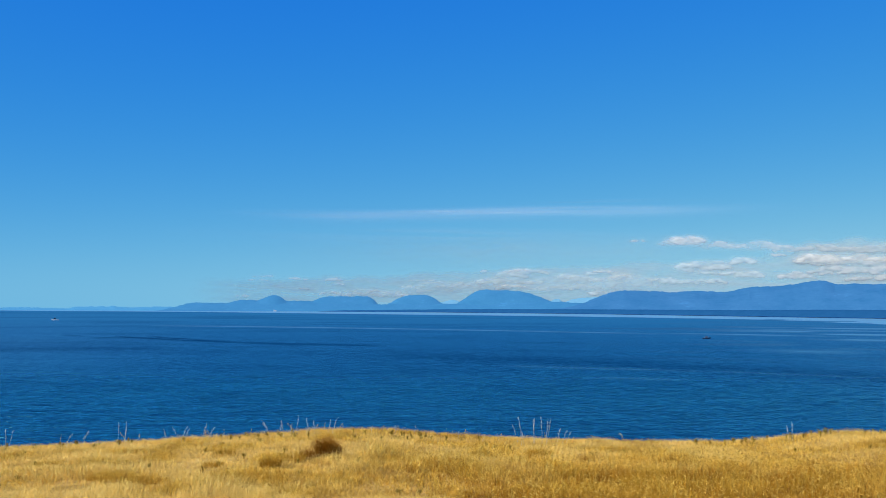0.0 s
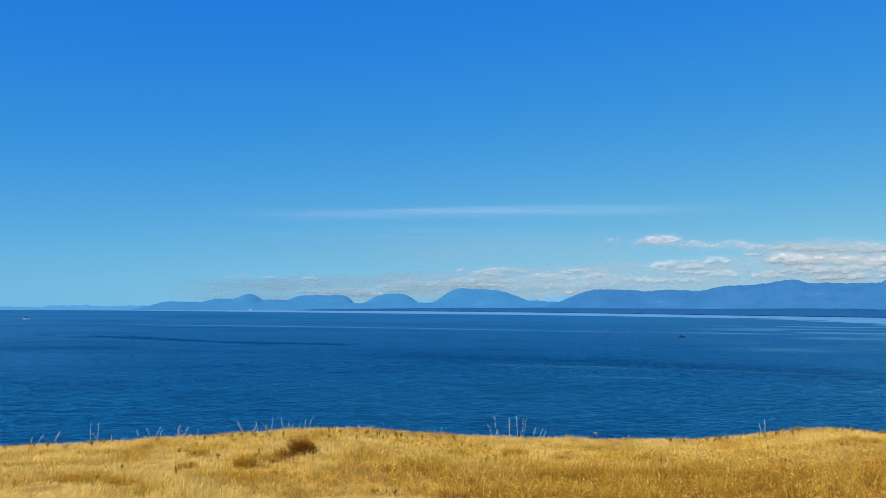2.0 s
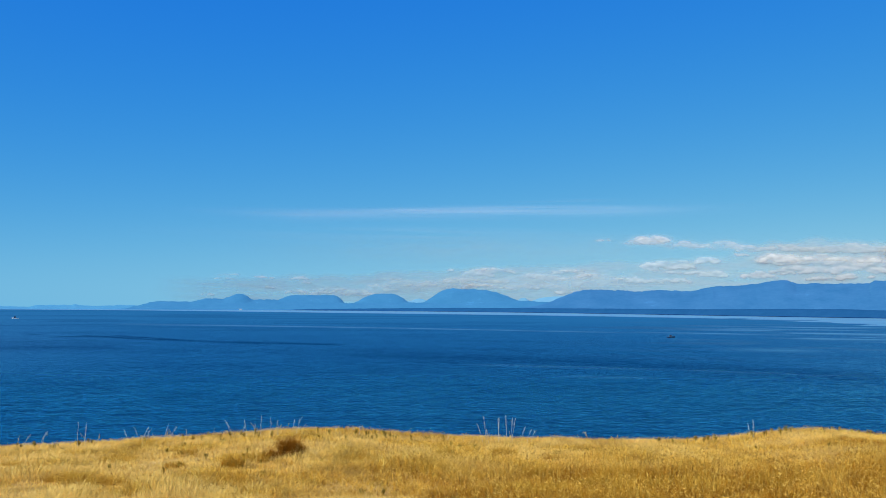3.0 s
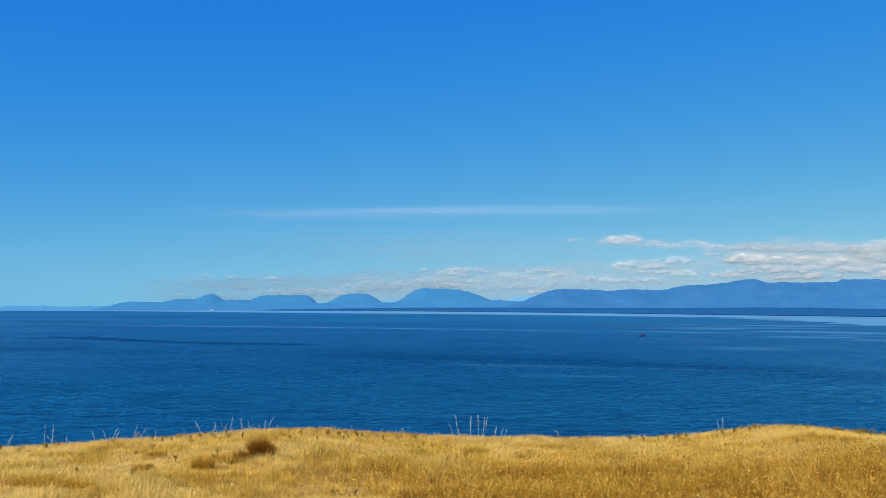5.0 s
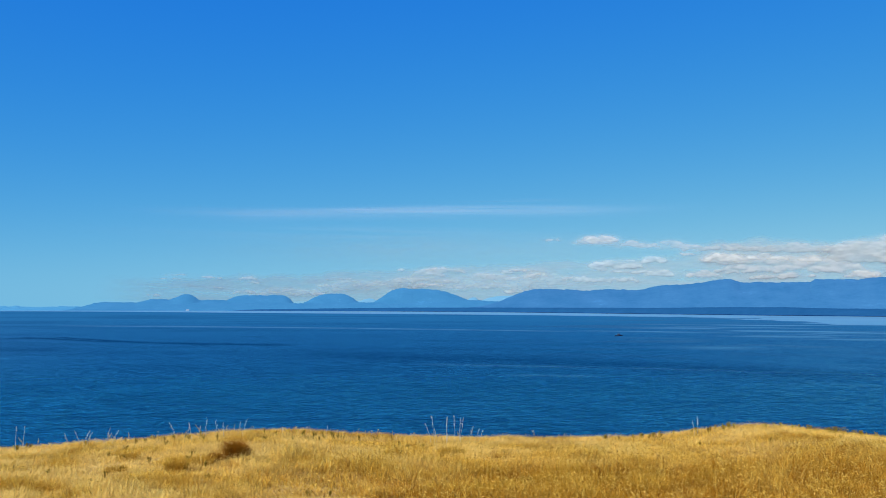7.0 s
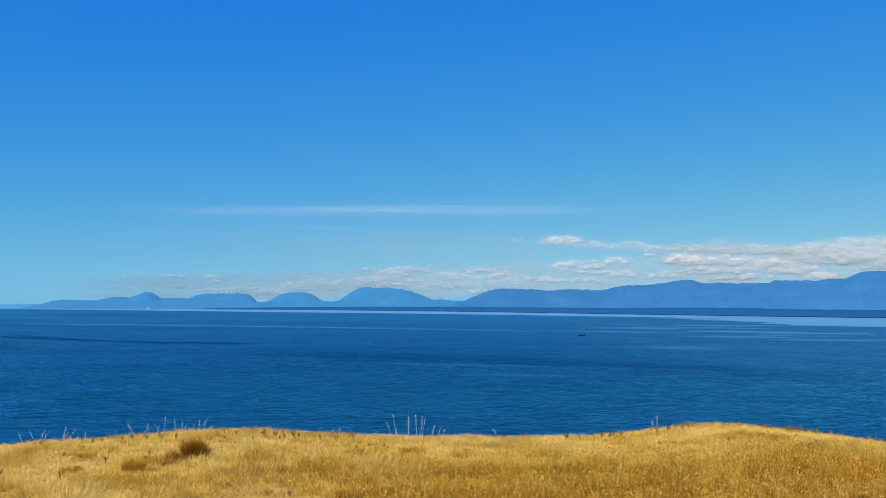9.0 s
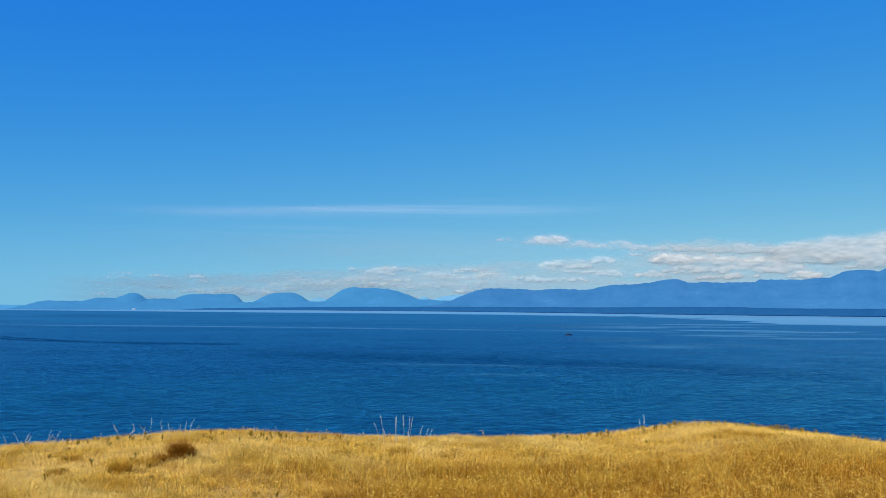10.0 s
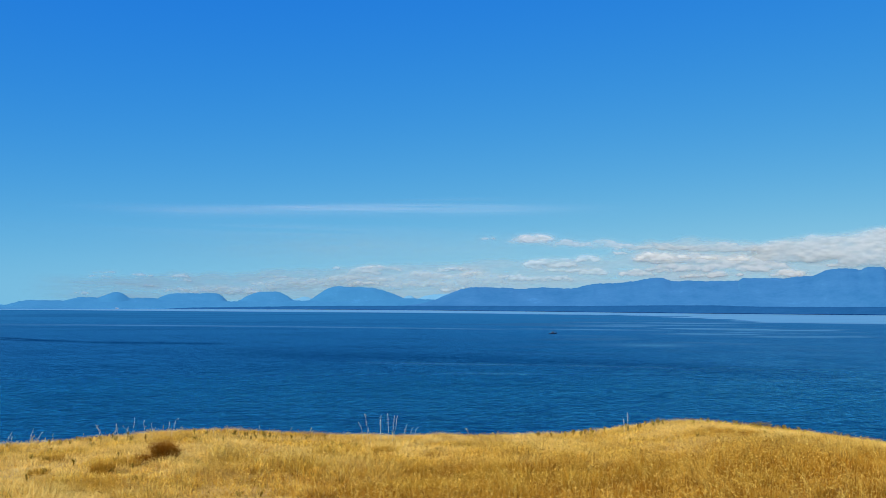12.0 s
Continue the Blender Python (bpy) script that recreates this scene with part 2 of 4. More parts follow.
# ---- mesh helpers ----
def mesh_np(name, verts, quads=None, tris=None, attrs=(), smooth=False):
    """A mesh from arrays: verts (n, 3), quads (m, 4), tris (k, 3), attrs: (name, values) for each vertex."""
    me = bpy.data.meshes.new(name)
    quads = np.zeros((0, 4), np.int32) if quads is None else quads
    tris = np.zeros((0, 3), np.int32) if tris is None else tris
    me.vertices.add(len(verts))
    me.vertices.foreach_set("co", np.asarray(verts, np.float32).ravel())
    loops = np.concatenate([quads.ravel(), tris.ravel()]).astype(np.int32)
    me.loops.add(len(loops))
    me.loops.foreach_set("vertex_index", loops)
    me.polygons.add(len(quads) + len(tris))
    me.polygons.foreach_set("loop_start", np.concatenate([np.arange(len(quads)) * 4, len(quads) * 4 + np.arange(len(tris)) * 3]).astype(np.int32))
    me.update(calc_edges=True)
    for key, values in attrs:
        at = me.attributes.new(key, "FLOAT", "POINT")
        at.data.foreach_set("value", np.asarray(values, np.float32).ravel())
    me.polygons.foreach_set("use_smooth", np.full(len(me.polygons), smooth))
    me.validate()
    return me


def grid_faces(nu, nv):
    a = (np.arange(nu - 1)[:, None] * nv + np.arange(nv - 1)[None, :]).ravel()
    return np.stack([a, a + nv, a + nv + 1, a + 1], 1)


def mesh_object(name, me, material, parent=None, label=""):
    ob = new(name, me)
    me.materials.append(material)
    if parent:
        ob.parent = parent
    if label:
        tagged(ob, label)
    return ob


def part(name, bm, material, parent=None, label=""):
    me = bpy.data.meshes.new(name)
    bm.to_mesh(me)
    bm.free()
    return mesh_object(name, me, material, parent, label)


RNG = np.random.default_rng(7)
GRID = RNG.random((256, 256))


def value_noise(x, y):
    """Smooth noise in 0..1 over arrays."""
    x, y = np.broadcast_arrays(np.asarray(x, float), np.asarray(y, float))
    xi, yi = np.floor(x).astype(int), np.floor(y).astype(int)
    fx, fy = x - xi, y - yi
    fx, fy = fx * fx * (3 - 2 * fx), fy * fy * (3 - 2 * fy)
    g = lambda i, j: GRID[i % 256, j % 256]
    return (g(xi, yi) * (1 - fx) + g(xi + 1, yi) * fx) * (1 - fy) + (g(xi, yi + 1) * (1 - fx) + g(xi + 1, yi + 1) * fx) * fy


def fbm(x, y, octaves=4, gain=0.5):
    s, a, t = 0.0, 1.0, 0.0
    for k in range(octaves):
        s = s + a * value_noise(x * 2 ** k + 17.3 * k, y * 2 ** k + 5.1 * k)
        t, a = t + a, a * gain
    return s / t


def bell(x, centre, left, right=None, power=2.0):
    right = left if right is None else right
    u = np.where(x < centre, (x - centre) / left, (x - centre) / right)
    return np.exp(-np.abs(u) ** power)


# ---- the headland ----
SEA_Z = -15.24
GRASS = 0.055


def crest_line(x):
    """Height of the grass tops along the brow, 12 m ahead."""
    z = -0.085 + 0.03 * bell(x, 2.0, 2.0, 1.6) + 0.145 * bell(x, -1.2, 2.6, 1.5) + 0.165 * bell(x, 5.2, 1.0, 1.35)
    z = z - 0.03 * np.clip((-x - 1.8) / 1.5, 0, 1)
    return z - 0.016 * np.maximum(0, -x - 3.6) ** 1.2 - 0.088 * np.maximum(0, x - 6.5) ** 1.3 * np.exp(-np.maximum(0, x - 9) / 6)


def ground(x, y):
    x, y = np.asarray(x, float), np.asarray(y, float)
    brow = 12.0 + 0.5 * (value_noise(x * 0.35 + 40, 3.3) - 0.5)
    top = crest_line(np.clip(x, -12, 14)) - GRASS
    rise = np.clip((y - 5.0) / (brow - 5.0), 0, 1)
    rise = rise * rise * (3 - 2 * rise)
    z = rise * top + (1 - rise) * (-0.06)
    z = z + 0.05 * (fbm(x * 0.7, y * 0.7, 3) - 0.5) * np.clip((12.6 - y) / 2.5, 0, 1)
    past = np.maximum(0, y - brow)
    z = z - 0.30 * past - 0.04 * past ** 2
    cliff = np.clip((past - 4.5) / 5.5, 0, 1)
    z = z - cliff ** 0.8 * (17.5 + 2.5 * fbm(x * 0.4, y * 0.4, 3)) * (past > 0)
    return np.maximum(z, SEA_Z - 3)


gx = np.concatenate([-np.geomspace(2600, 165, 30), np.linspace(-160, -16, 60), np.linspace(-15.8, 17.8, 281), np.linspace(18, 160, 60), np.geomspace(165, 2600, 30)])
gy = np.concatenate([-np.geomspace(2600, 155, 24), np.linspace(-150, 4, 50), np.linspace(4.2, 14, 100), np.linspace(14.2, 26, 50)])
GX, GY = np.meshgrid(gx, gy, indexing="ij")
me = mesh_np("ground", np.stack([GX, GY, ground(GX, GY)], -1).reshape(-1, 3), grid_faces(len(gx), len(gy)), smooth=True)
tagged(mesh_object("ground", me, mat_soil), "dry grassy headland dropping to a low sea cliff", "ground", kind="structure")


# ---- the sea ----
def shore_dip(az):
    """Degrees below eye level at which the far shore meets the water."""
    return 0.196 + 0.30 / (1 + np.exp(-(az - 16.5) / 7.5))


def sea_marks(az, dip):
    """Where the water lies calm and bright or is lifted brighter, and where the wind darkens it."""
    streak = fbm(az * 0.16, np.log(dip) * 14, 4)
    fine = fbm(az * 0.5 + 9, np.log(dip) * 45, 3)
    shore = shore_dip(az)
    edge = shore + 0.045 + 0.13 / (1 + np.exp(-(az + 10) / 4)) + 0.34 / (1 + np.exp(-(az - 25.5) / 1.3))
    ragged_edge = 0.05 * (fine - 0.5) * np.clip((az - 4) / 15, 0.05, 1) + 0.5 * (streak - 0.5) * np.clip((az - 19) / 5, 0, 1) * np.clip((31 - az) / 4, 0, 1)
    calm = np.clip((edge + ragged_edge - dip) / 0.02, 0, 1) * np.clip((az + 30) / 6, 0, 1)
    def band(d0, slope, a0, a1, thick, soft=2.0):
        d = d0 + slope * (az - a0)
        return np.exp(-((dip - d) / thick) ** 2) * np.clip((az - a0) / soft, 0, 1) * np.clip((a1 - az) / soft, 0, 1)
    calm = np.maximum(calm, 0.75 * band(1.06, 0.0125, -18, 14, 0.042) * np.clip(fine * 2.4 - 0.2, 0, 1))
    calm = np.maximum(calm, 0.80 * band(1.30, 0.012, 8, 40, 0.06) * np.clip(streak * 3 - 0.8, 0, 1))
    calm = np.maximum(calm, 0.7 * band(2.35, 0.0, 17, 27, 0.16, 4.0))
    calm = np.maximum(calm, 0.60 * band(3.5, 0.01, 3, 30, 0.07) * np.clip(fine * 2.4 - 0.3, 0, 1))
    calm = np.maximum(calm, 0.55 * band(4.15, 0.003, 8.5, 15.5, 0.06))
    right = np.clip((az - 8) / 14, 0, 1) * bell(dip, 1.2, 0.7, 1.6)
    calm = np.maximum(calm, 0.85 * right * np.clip(streak * 4.2 - 1.8, 0, 1))
    # left side raised a little brighter through calm
    left = np.clip((-az - 14) / 10, 0, 1) * bell(dip, 2.6, 1.6, 2.5)
    calm = np.maximum(calm, 0.32 * left)
    # brightening towards the right, for sun and haze on the water, put into calm
    calm = np.maximum(calm, 0.34 * np.clip((az - 14) / 14, 0, 1) * bell(dip, 2.6, 1.8, 3.5) * (0.5 + fine))
    ruffle = 0.62 * band(2.75, 0.028, -8, 34, 0.33, 8.0)
    for d0, slope, a0, a1, thick, deep in ((1.61, 0.05, -22.6, -21.2, 0.045, 1.0), (1.78, 0.006, -21.2, -18.0, 0.03, 0.8), (1.68, 0.066, -19.9, -14.6, 0.045, 1.0),
                                           (1.70, 0.076, -18.0, -12.0, 0.04, 1.0), (1.93, 0.045, -16.0, -8.5, 0.05, 1.0), (2.14, 0.022, -11.5, -3.5, 0.06, 0.9), (2.02, 0.01, -25, -20.5, 0.04, 0.4)):
        ruffle = np.maximum(ruffle, deep * band(d0, slope, a0, a1, thick, 0.9) * np.clip(fine * 3 - 0.35, 0.25, 1))
    ruffle = np.maximum(ruffle, 0.55 * band(2.4, 0.0, -30, -16, 0.16))
    ruffle = np.maximum(ruffle, np.clip(streak * 1.2 - 0.6, 0, 0.22))
    return calm, ruffle


def sea_grid(az, dip):
    AZ, DIP = np.meshgrid(az, dip, indexing="ij")
    r = (EYE - SEA_Z) / np.tan(np.radians(DIP))
    return AZ, DIP, np.stack([r * np.sin(np.radians(AZ)), r * np.cos(np.radians(AZ)), np.full_like(r, SEA_Z)], -1)


dips = np.concatenate([np.geomspace(0.1935, 2.0, 230), np.linspace(2.03, 9.0, 130), [12, 20, 40, 60, 80]])
az = np.concatenate([np.linspace(-180, -46, 28), np.linspace(-45, 50, 480), np.linspace(52, 180, 28)])
AZ, DIP, pts = sea_grid(az, dips)
calm, ruffle = sea_marks(AZ, DIP)
me = mesh_np("water", pts.reshape(-1, 3), grid_faces(len(az), len(dips))[:, ::-1], attrs=(("calm", calm), ("ruffle", ruffle), ("chop", np.clip(np.maximum(DIP - 0.5, 0.01) / 4.5, 0.05, 1.0) ** 0.85)), smooth=True)
tagged(mesh_object("water", me, mat_sea), "deep blue rippled sea with paler calm streaks", "sea", kind="structure")


# ---- far land ----
def mountain(lumps, az0, az1, near, far, material, label, seed, rough=0.05, ease=1.0, sink=0.0):
    """A forested range: rounded lumps (centre, left and right half width, height in degrees, power), eroded by noise."""
    nu, nv = int((az1 - az0) / 0.04) + 2, 26
    a, v = np.linspace(az0, az1, nu), np.linspace(0, 1, nv)
    A, V = np.meshgrid(a, v, indexing="ij")
    height = sum((h * bell(a, c, l, r, p)) ** 7 for c, l, r, h, p in lumps) ** (1 / 7)
    fade = np.clip((a - az0) / ease, 0, 1) * np.clip((az1 - a) / 1.0, 0, 1)
    jag = np.radians(fade * (height * rough * 2 * (fbm(a * 1.6 + seed, seed, 6, 0.66) - 0.5) + 0.09 * (fbm(a * 5.0 + seed, seed + 3, 4, 0.7) - 0.5)))
    height = np.radians((height - sink) * fade)
    reach = near + (far - near) * V
    top = near + (far - near) * 0.75
    crest = np.tan(height) * top + (EYE - SEA_Z) * fade
    rise = np.where(V < 0.75, np.sin(np.clip(V / 0.75, 0, 1) * np.pi / 2) ** 0.9, np.cos((V - 0.75) / 0.25 * np.pi / 2))
    gully = 1 - 0.14 * np.sin(np.clip(V / 0.75, 0, 1) * np.pi) * fbm(A * 1.6 + seed * 3, V * 2.5 + seed, 4)
    z = SEA_Z - 2 + (crest[:, None] + 2) * rise * np.where(V < 0.75, gully, 1) + (jag * top)[:, None] * rise ** 8
    P = np.stack([reach * np.sin(np.radians(A)), reach * np.cos(np.radians(A)), z], -1)
    me = mesh_np("mountain", P.reshape(-1, 3), grid_faces(nu, nv)[:, ::-1], smooth=True)
    ob = mesh_object("mountain", me, material)
    return tagged(ob, label, "mountain", "mountains across the water", "structure")


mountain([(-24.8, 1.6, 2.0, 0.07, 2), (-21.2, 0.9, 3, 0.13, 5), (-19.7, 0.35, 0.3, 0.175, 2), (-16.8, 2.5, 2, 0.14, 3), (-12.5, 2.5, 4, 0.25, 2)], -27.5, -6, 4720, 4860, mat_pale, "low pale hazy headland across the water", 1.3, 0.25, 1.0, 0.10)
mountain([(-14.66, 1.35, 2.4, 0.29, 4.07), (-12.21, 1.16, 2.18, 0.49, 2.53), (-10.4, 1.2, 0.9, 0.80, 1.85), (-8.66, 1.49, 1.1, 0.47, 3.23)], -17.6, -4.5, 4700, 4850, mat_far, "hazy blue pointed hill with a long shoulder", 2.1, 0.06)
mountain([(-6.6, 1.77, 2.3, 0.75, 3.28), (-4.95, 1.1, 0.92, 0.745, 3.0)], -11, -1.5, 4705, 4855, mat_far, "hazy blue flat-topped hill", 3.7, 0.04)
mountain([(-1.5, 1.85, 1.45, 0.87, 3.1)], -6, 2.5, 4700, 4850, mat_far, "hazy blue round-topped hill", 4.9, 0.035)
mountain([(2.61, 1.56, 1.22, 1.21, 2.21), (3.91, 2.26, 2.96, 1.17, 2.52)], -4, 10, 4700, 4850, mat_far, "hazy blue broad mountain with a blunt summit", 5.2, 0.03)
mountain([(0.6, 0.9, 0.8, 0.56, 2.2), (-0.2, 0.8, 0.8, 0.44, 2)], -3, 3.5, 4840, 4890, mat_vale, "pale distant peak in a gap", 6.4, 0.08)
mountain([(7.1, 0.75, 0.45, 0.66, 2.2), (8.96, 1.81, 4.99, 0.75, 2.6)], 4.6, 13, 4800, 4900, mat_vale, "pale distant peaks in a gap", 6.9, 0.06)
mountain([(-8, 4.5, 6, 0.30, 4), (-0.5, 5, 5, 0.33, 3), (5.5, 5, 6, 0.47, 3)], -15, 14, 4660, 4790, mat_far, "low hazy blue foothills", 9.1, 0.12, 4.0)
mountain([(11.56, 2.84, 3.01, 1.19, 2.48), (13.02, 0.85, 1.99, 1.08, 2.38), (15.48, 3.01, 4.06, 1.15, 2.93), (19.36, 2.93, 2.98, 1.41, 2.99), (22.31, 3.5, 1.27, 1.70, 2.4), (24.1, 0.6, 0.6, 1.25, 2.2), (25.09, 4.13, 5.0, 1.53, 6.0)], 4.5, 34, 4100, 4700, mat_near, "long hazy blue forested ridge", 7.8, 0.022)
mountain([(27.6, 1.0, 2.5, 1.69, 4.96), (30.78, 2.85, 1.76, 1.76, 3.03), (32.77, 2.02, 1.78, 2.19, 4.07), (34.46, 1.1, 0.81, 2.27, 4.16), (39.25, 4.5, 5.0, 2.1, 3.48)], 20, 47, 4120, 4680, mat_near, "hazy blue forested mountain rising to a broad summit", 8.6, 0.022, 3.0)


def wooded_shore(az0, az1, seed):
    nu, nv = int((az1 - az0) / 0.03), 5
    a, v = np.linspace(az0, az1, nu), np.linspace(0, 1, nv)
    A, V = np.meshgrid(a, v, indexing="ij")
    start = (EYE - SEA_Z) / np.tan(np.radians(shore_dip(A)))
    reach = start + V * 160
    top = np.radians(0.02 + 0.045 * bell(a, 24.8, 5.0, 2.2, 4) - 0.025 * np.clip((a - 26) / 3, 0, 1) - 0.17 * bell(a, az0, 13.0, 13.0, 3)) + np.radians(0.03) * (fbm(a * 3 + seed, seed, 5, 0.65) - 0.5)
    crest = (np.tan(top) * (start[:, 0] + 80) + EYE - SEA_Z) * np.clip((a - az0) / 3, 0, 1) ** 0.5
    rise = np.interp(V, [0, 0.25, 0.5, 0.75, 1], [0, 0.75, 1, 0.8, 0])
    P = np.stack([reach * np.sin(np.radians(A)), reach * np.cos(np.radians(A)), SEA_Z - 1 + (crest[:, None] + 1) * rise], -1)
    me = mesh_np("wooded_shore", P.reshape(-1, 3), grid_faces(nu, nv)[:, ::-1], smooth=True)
    return tagged(mesh_object("wooded_shore", me, mat_shore), "low wooded shore along the water, hazy dark blue", "shore", kind="structure")


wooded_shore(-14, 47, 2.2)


def waterline_strip(az0, az1):
    """A low dark strip added for the shade where the wooded shore meets the water."""
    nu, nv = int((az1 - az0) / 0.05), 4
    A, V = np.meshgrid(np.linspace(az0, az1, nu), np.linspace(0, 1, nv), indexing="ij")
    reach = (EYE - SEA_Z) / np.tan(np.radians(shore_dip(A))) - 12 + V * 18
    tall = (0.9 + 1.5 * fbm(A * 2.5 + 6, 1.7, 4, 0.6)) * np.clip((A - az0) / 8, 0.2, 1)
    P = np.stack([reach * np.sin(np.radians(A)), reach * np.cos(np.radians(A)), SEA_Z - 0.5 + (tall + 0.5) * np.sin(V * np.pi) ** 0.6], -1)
    me = mesh_np("waterline_strip", P.reshape(-1, 3), grid_faces(nu, nv)[:, ::-1])
    return tagged(mesh_object("waterline_strip", me, mat_waterline), "dark strip added for the shade along the far waterline", "rocks", kind="structure")


waterline_strip(-6, 47)


# ---- clouds ----
def eased(f, sizes):
    """The field f, smoothed along both axes."""
    for axis, n in enumerate(sizes):
        w = np.hanning(n + 2)[1:-1]
        f = np.apply_along_axis(lambda row: np.convolve(row, w / w.sum(), "same"), axis, f)
    return f


def cloud_sheet(name, label, material, A, E, thick, swell, reach):
    """A cloud kilometres off: a curved skin that swells towards the viewer where its heaps are deep."""
    r = reach - swell
    P = np.stack([r * np.sin(np.radians(A)), r * np.cos(np.radians(A)), EYE + r * np.tan(np.radians(E))], -1)
    quads = grid_faces(*A.shape)[:, ::-1]
    quads = quads[thick.ravel()[quads].max(1) > 0.004]
    used, quads = np.unique(quads, return_inverse=True)
    me = mesh_np(name, P.reshape(-1, 3)[used], quads.reshape(-1, 4), attrs=(("thick", thick.ravel()[used]),), smooth=True)
    return tagged(mesh_object(name, me, material), label, "cloud", "clouds", "structure")


def smooth_step(x):
    x = np.clip(x, 0, 1)
    return x * x * (3 - 2 * x)


def cumulus(label, material, heaps, reach, seed, body=0.72, margin=0.7):
    """Cumulus: each heap (azimuth, base, half width, height, in degrees) is a pile of round puffs on a flat base."""
    rng = np.random.default_rng(seed)
    H = np.array(heaps)
    az0, az1 = (H[:, 0] - H[:, 2]).min() - margin, (H[:, 0] + H[:, 2]).max() + margin
    el0, el1 = H[:, 1].min() - 0.45, (H[:, 1] + H[:, 3]).max() + 0.35
    A, E = np.meshgrid(np.arange(az0, az1, 0.032), np.arange(el0, el1, 0.022), indexing="ij")
    wa = A + 0.55 * (fbm(A * 1.8 + seed, E * 5.0, 5, 0.62) - 0.5)
    we = E + 0.30 * (fbm(A * 1.8 + seed + 40, E * 6.0 + 9, 5, 0.62) - 0.5)
    deep, dense = np.zeros_like(A), np.zeros_like(A)
    for a, e, w, h in heaps:
        for k in range(5 + int(9 * w)):
            u = rng.uniform(-1, 1)
            r = h * rng.uniform(0.26, 0.52) * (1 - 0.35 * abs(u))
            ca, ce = a + u * w, e + 0.28 * r + (h - r) * (1 - u * u) * rng.uniform(0.1, 0.95)
            rx = r * rng.uniform(1.8, 3.6)
            i0, i1 = np.searchsorted(A[:, 0], (ca - rx - 0.25, ca + rx + 0.25))
            x, y = (wa[i0:i1] - ca) / rx, (we[i0:i1] - ce) / r
            y = np.where(y < 0, y * 1.15, y)
            q = 1 - x * x - y * y
            deep[i0:i1] = np.maximum(deep[i0:i1], np.sqrt(np.clip(q, 0, 1)) * r * 1.6)
            dense[i0:i1] = np.maximum(dense[i0:i1], rng.uniform(0.45, 1.0) * smooth_step(np.where(y > 0, q * 1.5 + 0.12, (q + 0.22) * 0.85)))
    thick = body * dense * (0.35 + 1.25 * fbm(A * 2.2 + seed, E * 8, 5, 0.65))
    thick = np.maximum(thick, 0.72 * body * eased(dense, (57, 23)))
    rim = smooth_step((A - az0) / 0.5) * smooth_step((az1 - A) / 0.5) * smooth_step((E - el0) / 0.2) * smooth_step((el1 - E) / 0.2)
    return cloud_sheet("cumulus_cloud", label, material, A, E, eased(np.clip(thick, 0, 1) * rim, (7, 5)), eased(deep, (9, 9)) * np.radians(reach) * RELIEF, reach)


RELIEF = 0.085


def vapour(A, E):
    """A patchy veil of thin cloud: low over the pointed hills, higher over the long ridge."""
    n = fbm(A * 0.45 + 4, E * 2.6 + 4, 5, 0.6)
    bars = fbm(A * 0.35 + 60, E * 7.0 + 0.2 * A, 4, 0.55)
    lift = 0.4 * (fbm(A * 0.7 + 8, 3.0, 4) - 0.5)
    top = 1.9 + 0.045 * np.maximum(0, A + 12) + 0.75 * smooth_step((A - 18) / 4) - 0.45 * smooth_step((A - 24) / 4) + 0.25 * smooth_step((A - 30) / 5)
    gap = 1 - 0.85 * bell(A, 19.5, 3.2, 1.6) * bell(E, 3.35, 0.42)
    most = 0.74 + 0.12 * smooth_step((A + 9) / 8) + 0.12 * smooth_step((A - 19) / 4)
    thin = 0.27 * (0.6 + 0.8 * n) * bell(E, 3.6, 0.9, 0.9) * bell(A, 4, 9, 12) * smooth_step((5.15 - E) / 0.8)
    body = 0.45 + 0.70 * smooth_step(1.9 * (0.75 * n + 0.25 * bars) - 0.45)
    return np.clip(most * body * gap, 0, 1) * smooth_step((A + 16) / 6) * smooth_step((46 - A) / 3) * smooth_step((E - 0.1) / 0.5) * smooth_step((top + lift - E) / 0.5) + thin


def streaks(A, E):
    """A long thin veil with finer streaks in it, and faint wisps below."""
    n = fbm(A * 0.10 + 3, E * 5 + 0.05 * A, 4)
    fine = fbm(A * 0.30 + 13, E * 13 + 0.1 * A, 3)
    wave = 6.02 + 0.10 * np.sin(A * 0.22) + 0.012 * (A - 2)
    s = (0.25 + 0.75 * np.clip(n * 1.9 - 0.45, 0, 1)) * (0.45 + 0.8 * fine) * bell(E, wave, 0.40, 0.20) * bell(A, 3, 12.5, 13, 4)
    thin = 0.45 * np.clip(fine * 2 - 0.6, 0, 1) * bell(E, wave + 0.46, 0.09) * bell(A, 10, 4)
    low = 0.4 * np.clip(n * 2 - 0.65, 0, 1) * fine * bell(E, 4.6, 0.7) * bell(A, -1, 11)
    return np.maximum(np.maximum(s, low), thin)


A, E = np.meshgrid(np.arange(-17, 23, 0.06), np.arange(3.3, 7.2, 0.025), indexing="ij")
cloud_sheet("cirrus_cloud", "thin white streak of high cirrus", mat_cirrus, A, E, streaks(A, E), np.zeros_like(A), 4930)
A, E = np.meshgrid(np.arange(-16.5, 46, 0.045), np.arange(0.05, 5.2, 0.025), indexing="ij")
cloud_sheet("cloud_veil", "thin blue-grey veil of cloud behind the cumulus", mat_veil, A, E, vapour(A, E), np.zeros_like(A), 4912)
cumulus("soft pale bank of distant cumulus behind the hills", mat_haze_cloud, [(-4.6, 0.72, 2.2, 0.55), (-0.4, 0.95, 2.2, 0.75), (3.6, 1.15, 2.2, 0.95), (7.6, 1.15, 2.2, 1.05), (11.2, 1.2, 1.8, 1.1)], 4911, 41, 0.42, 1.2)
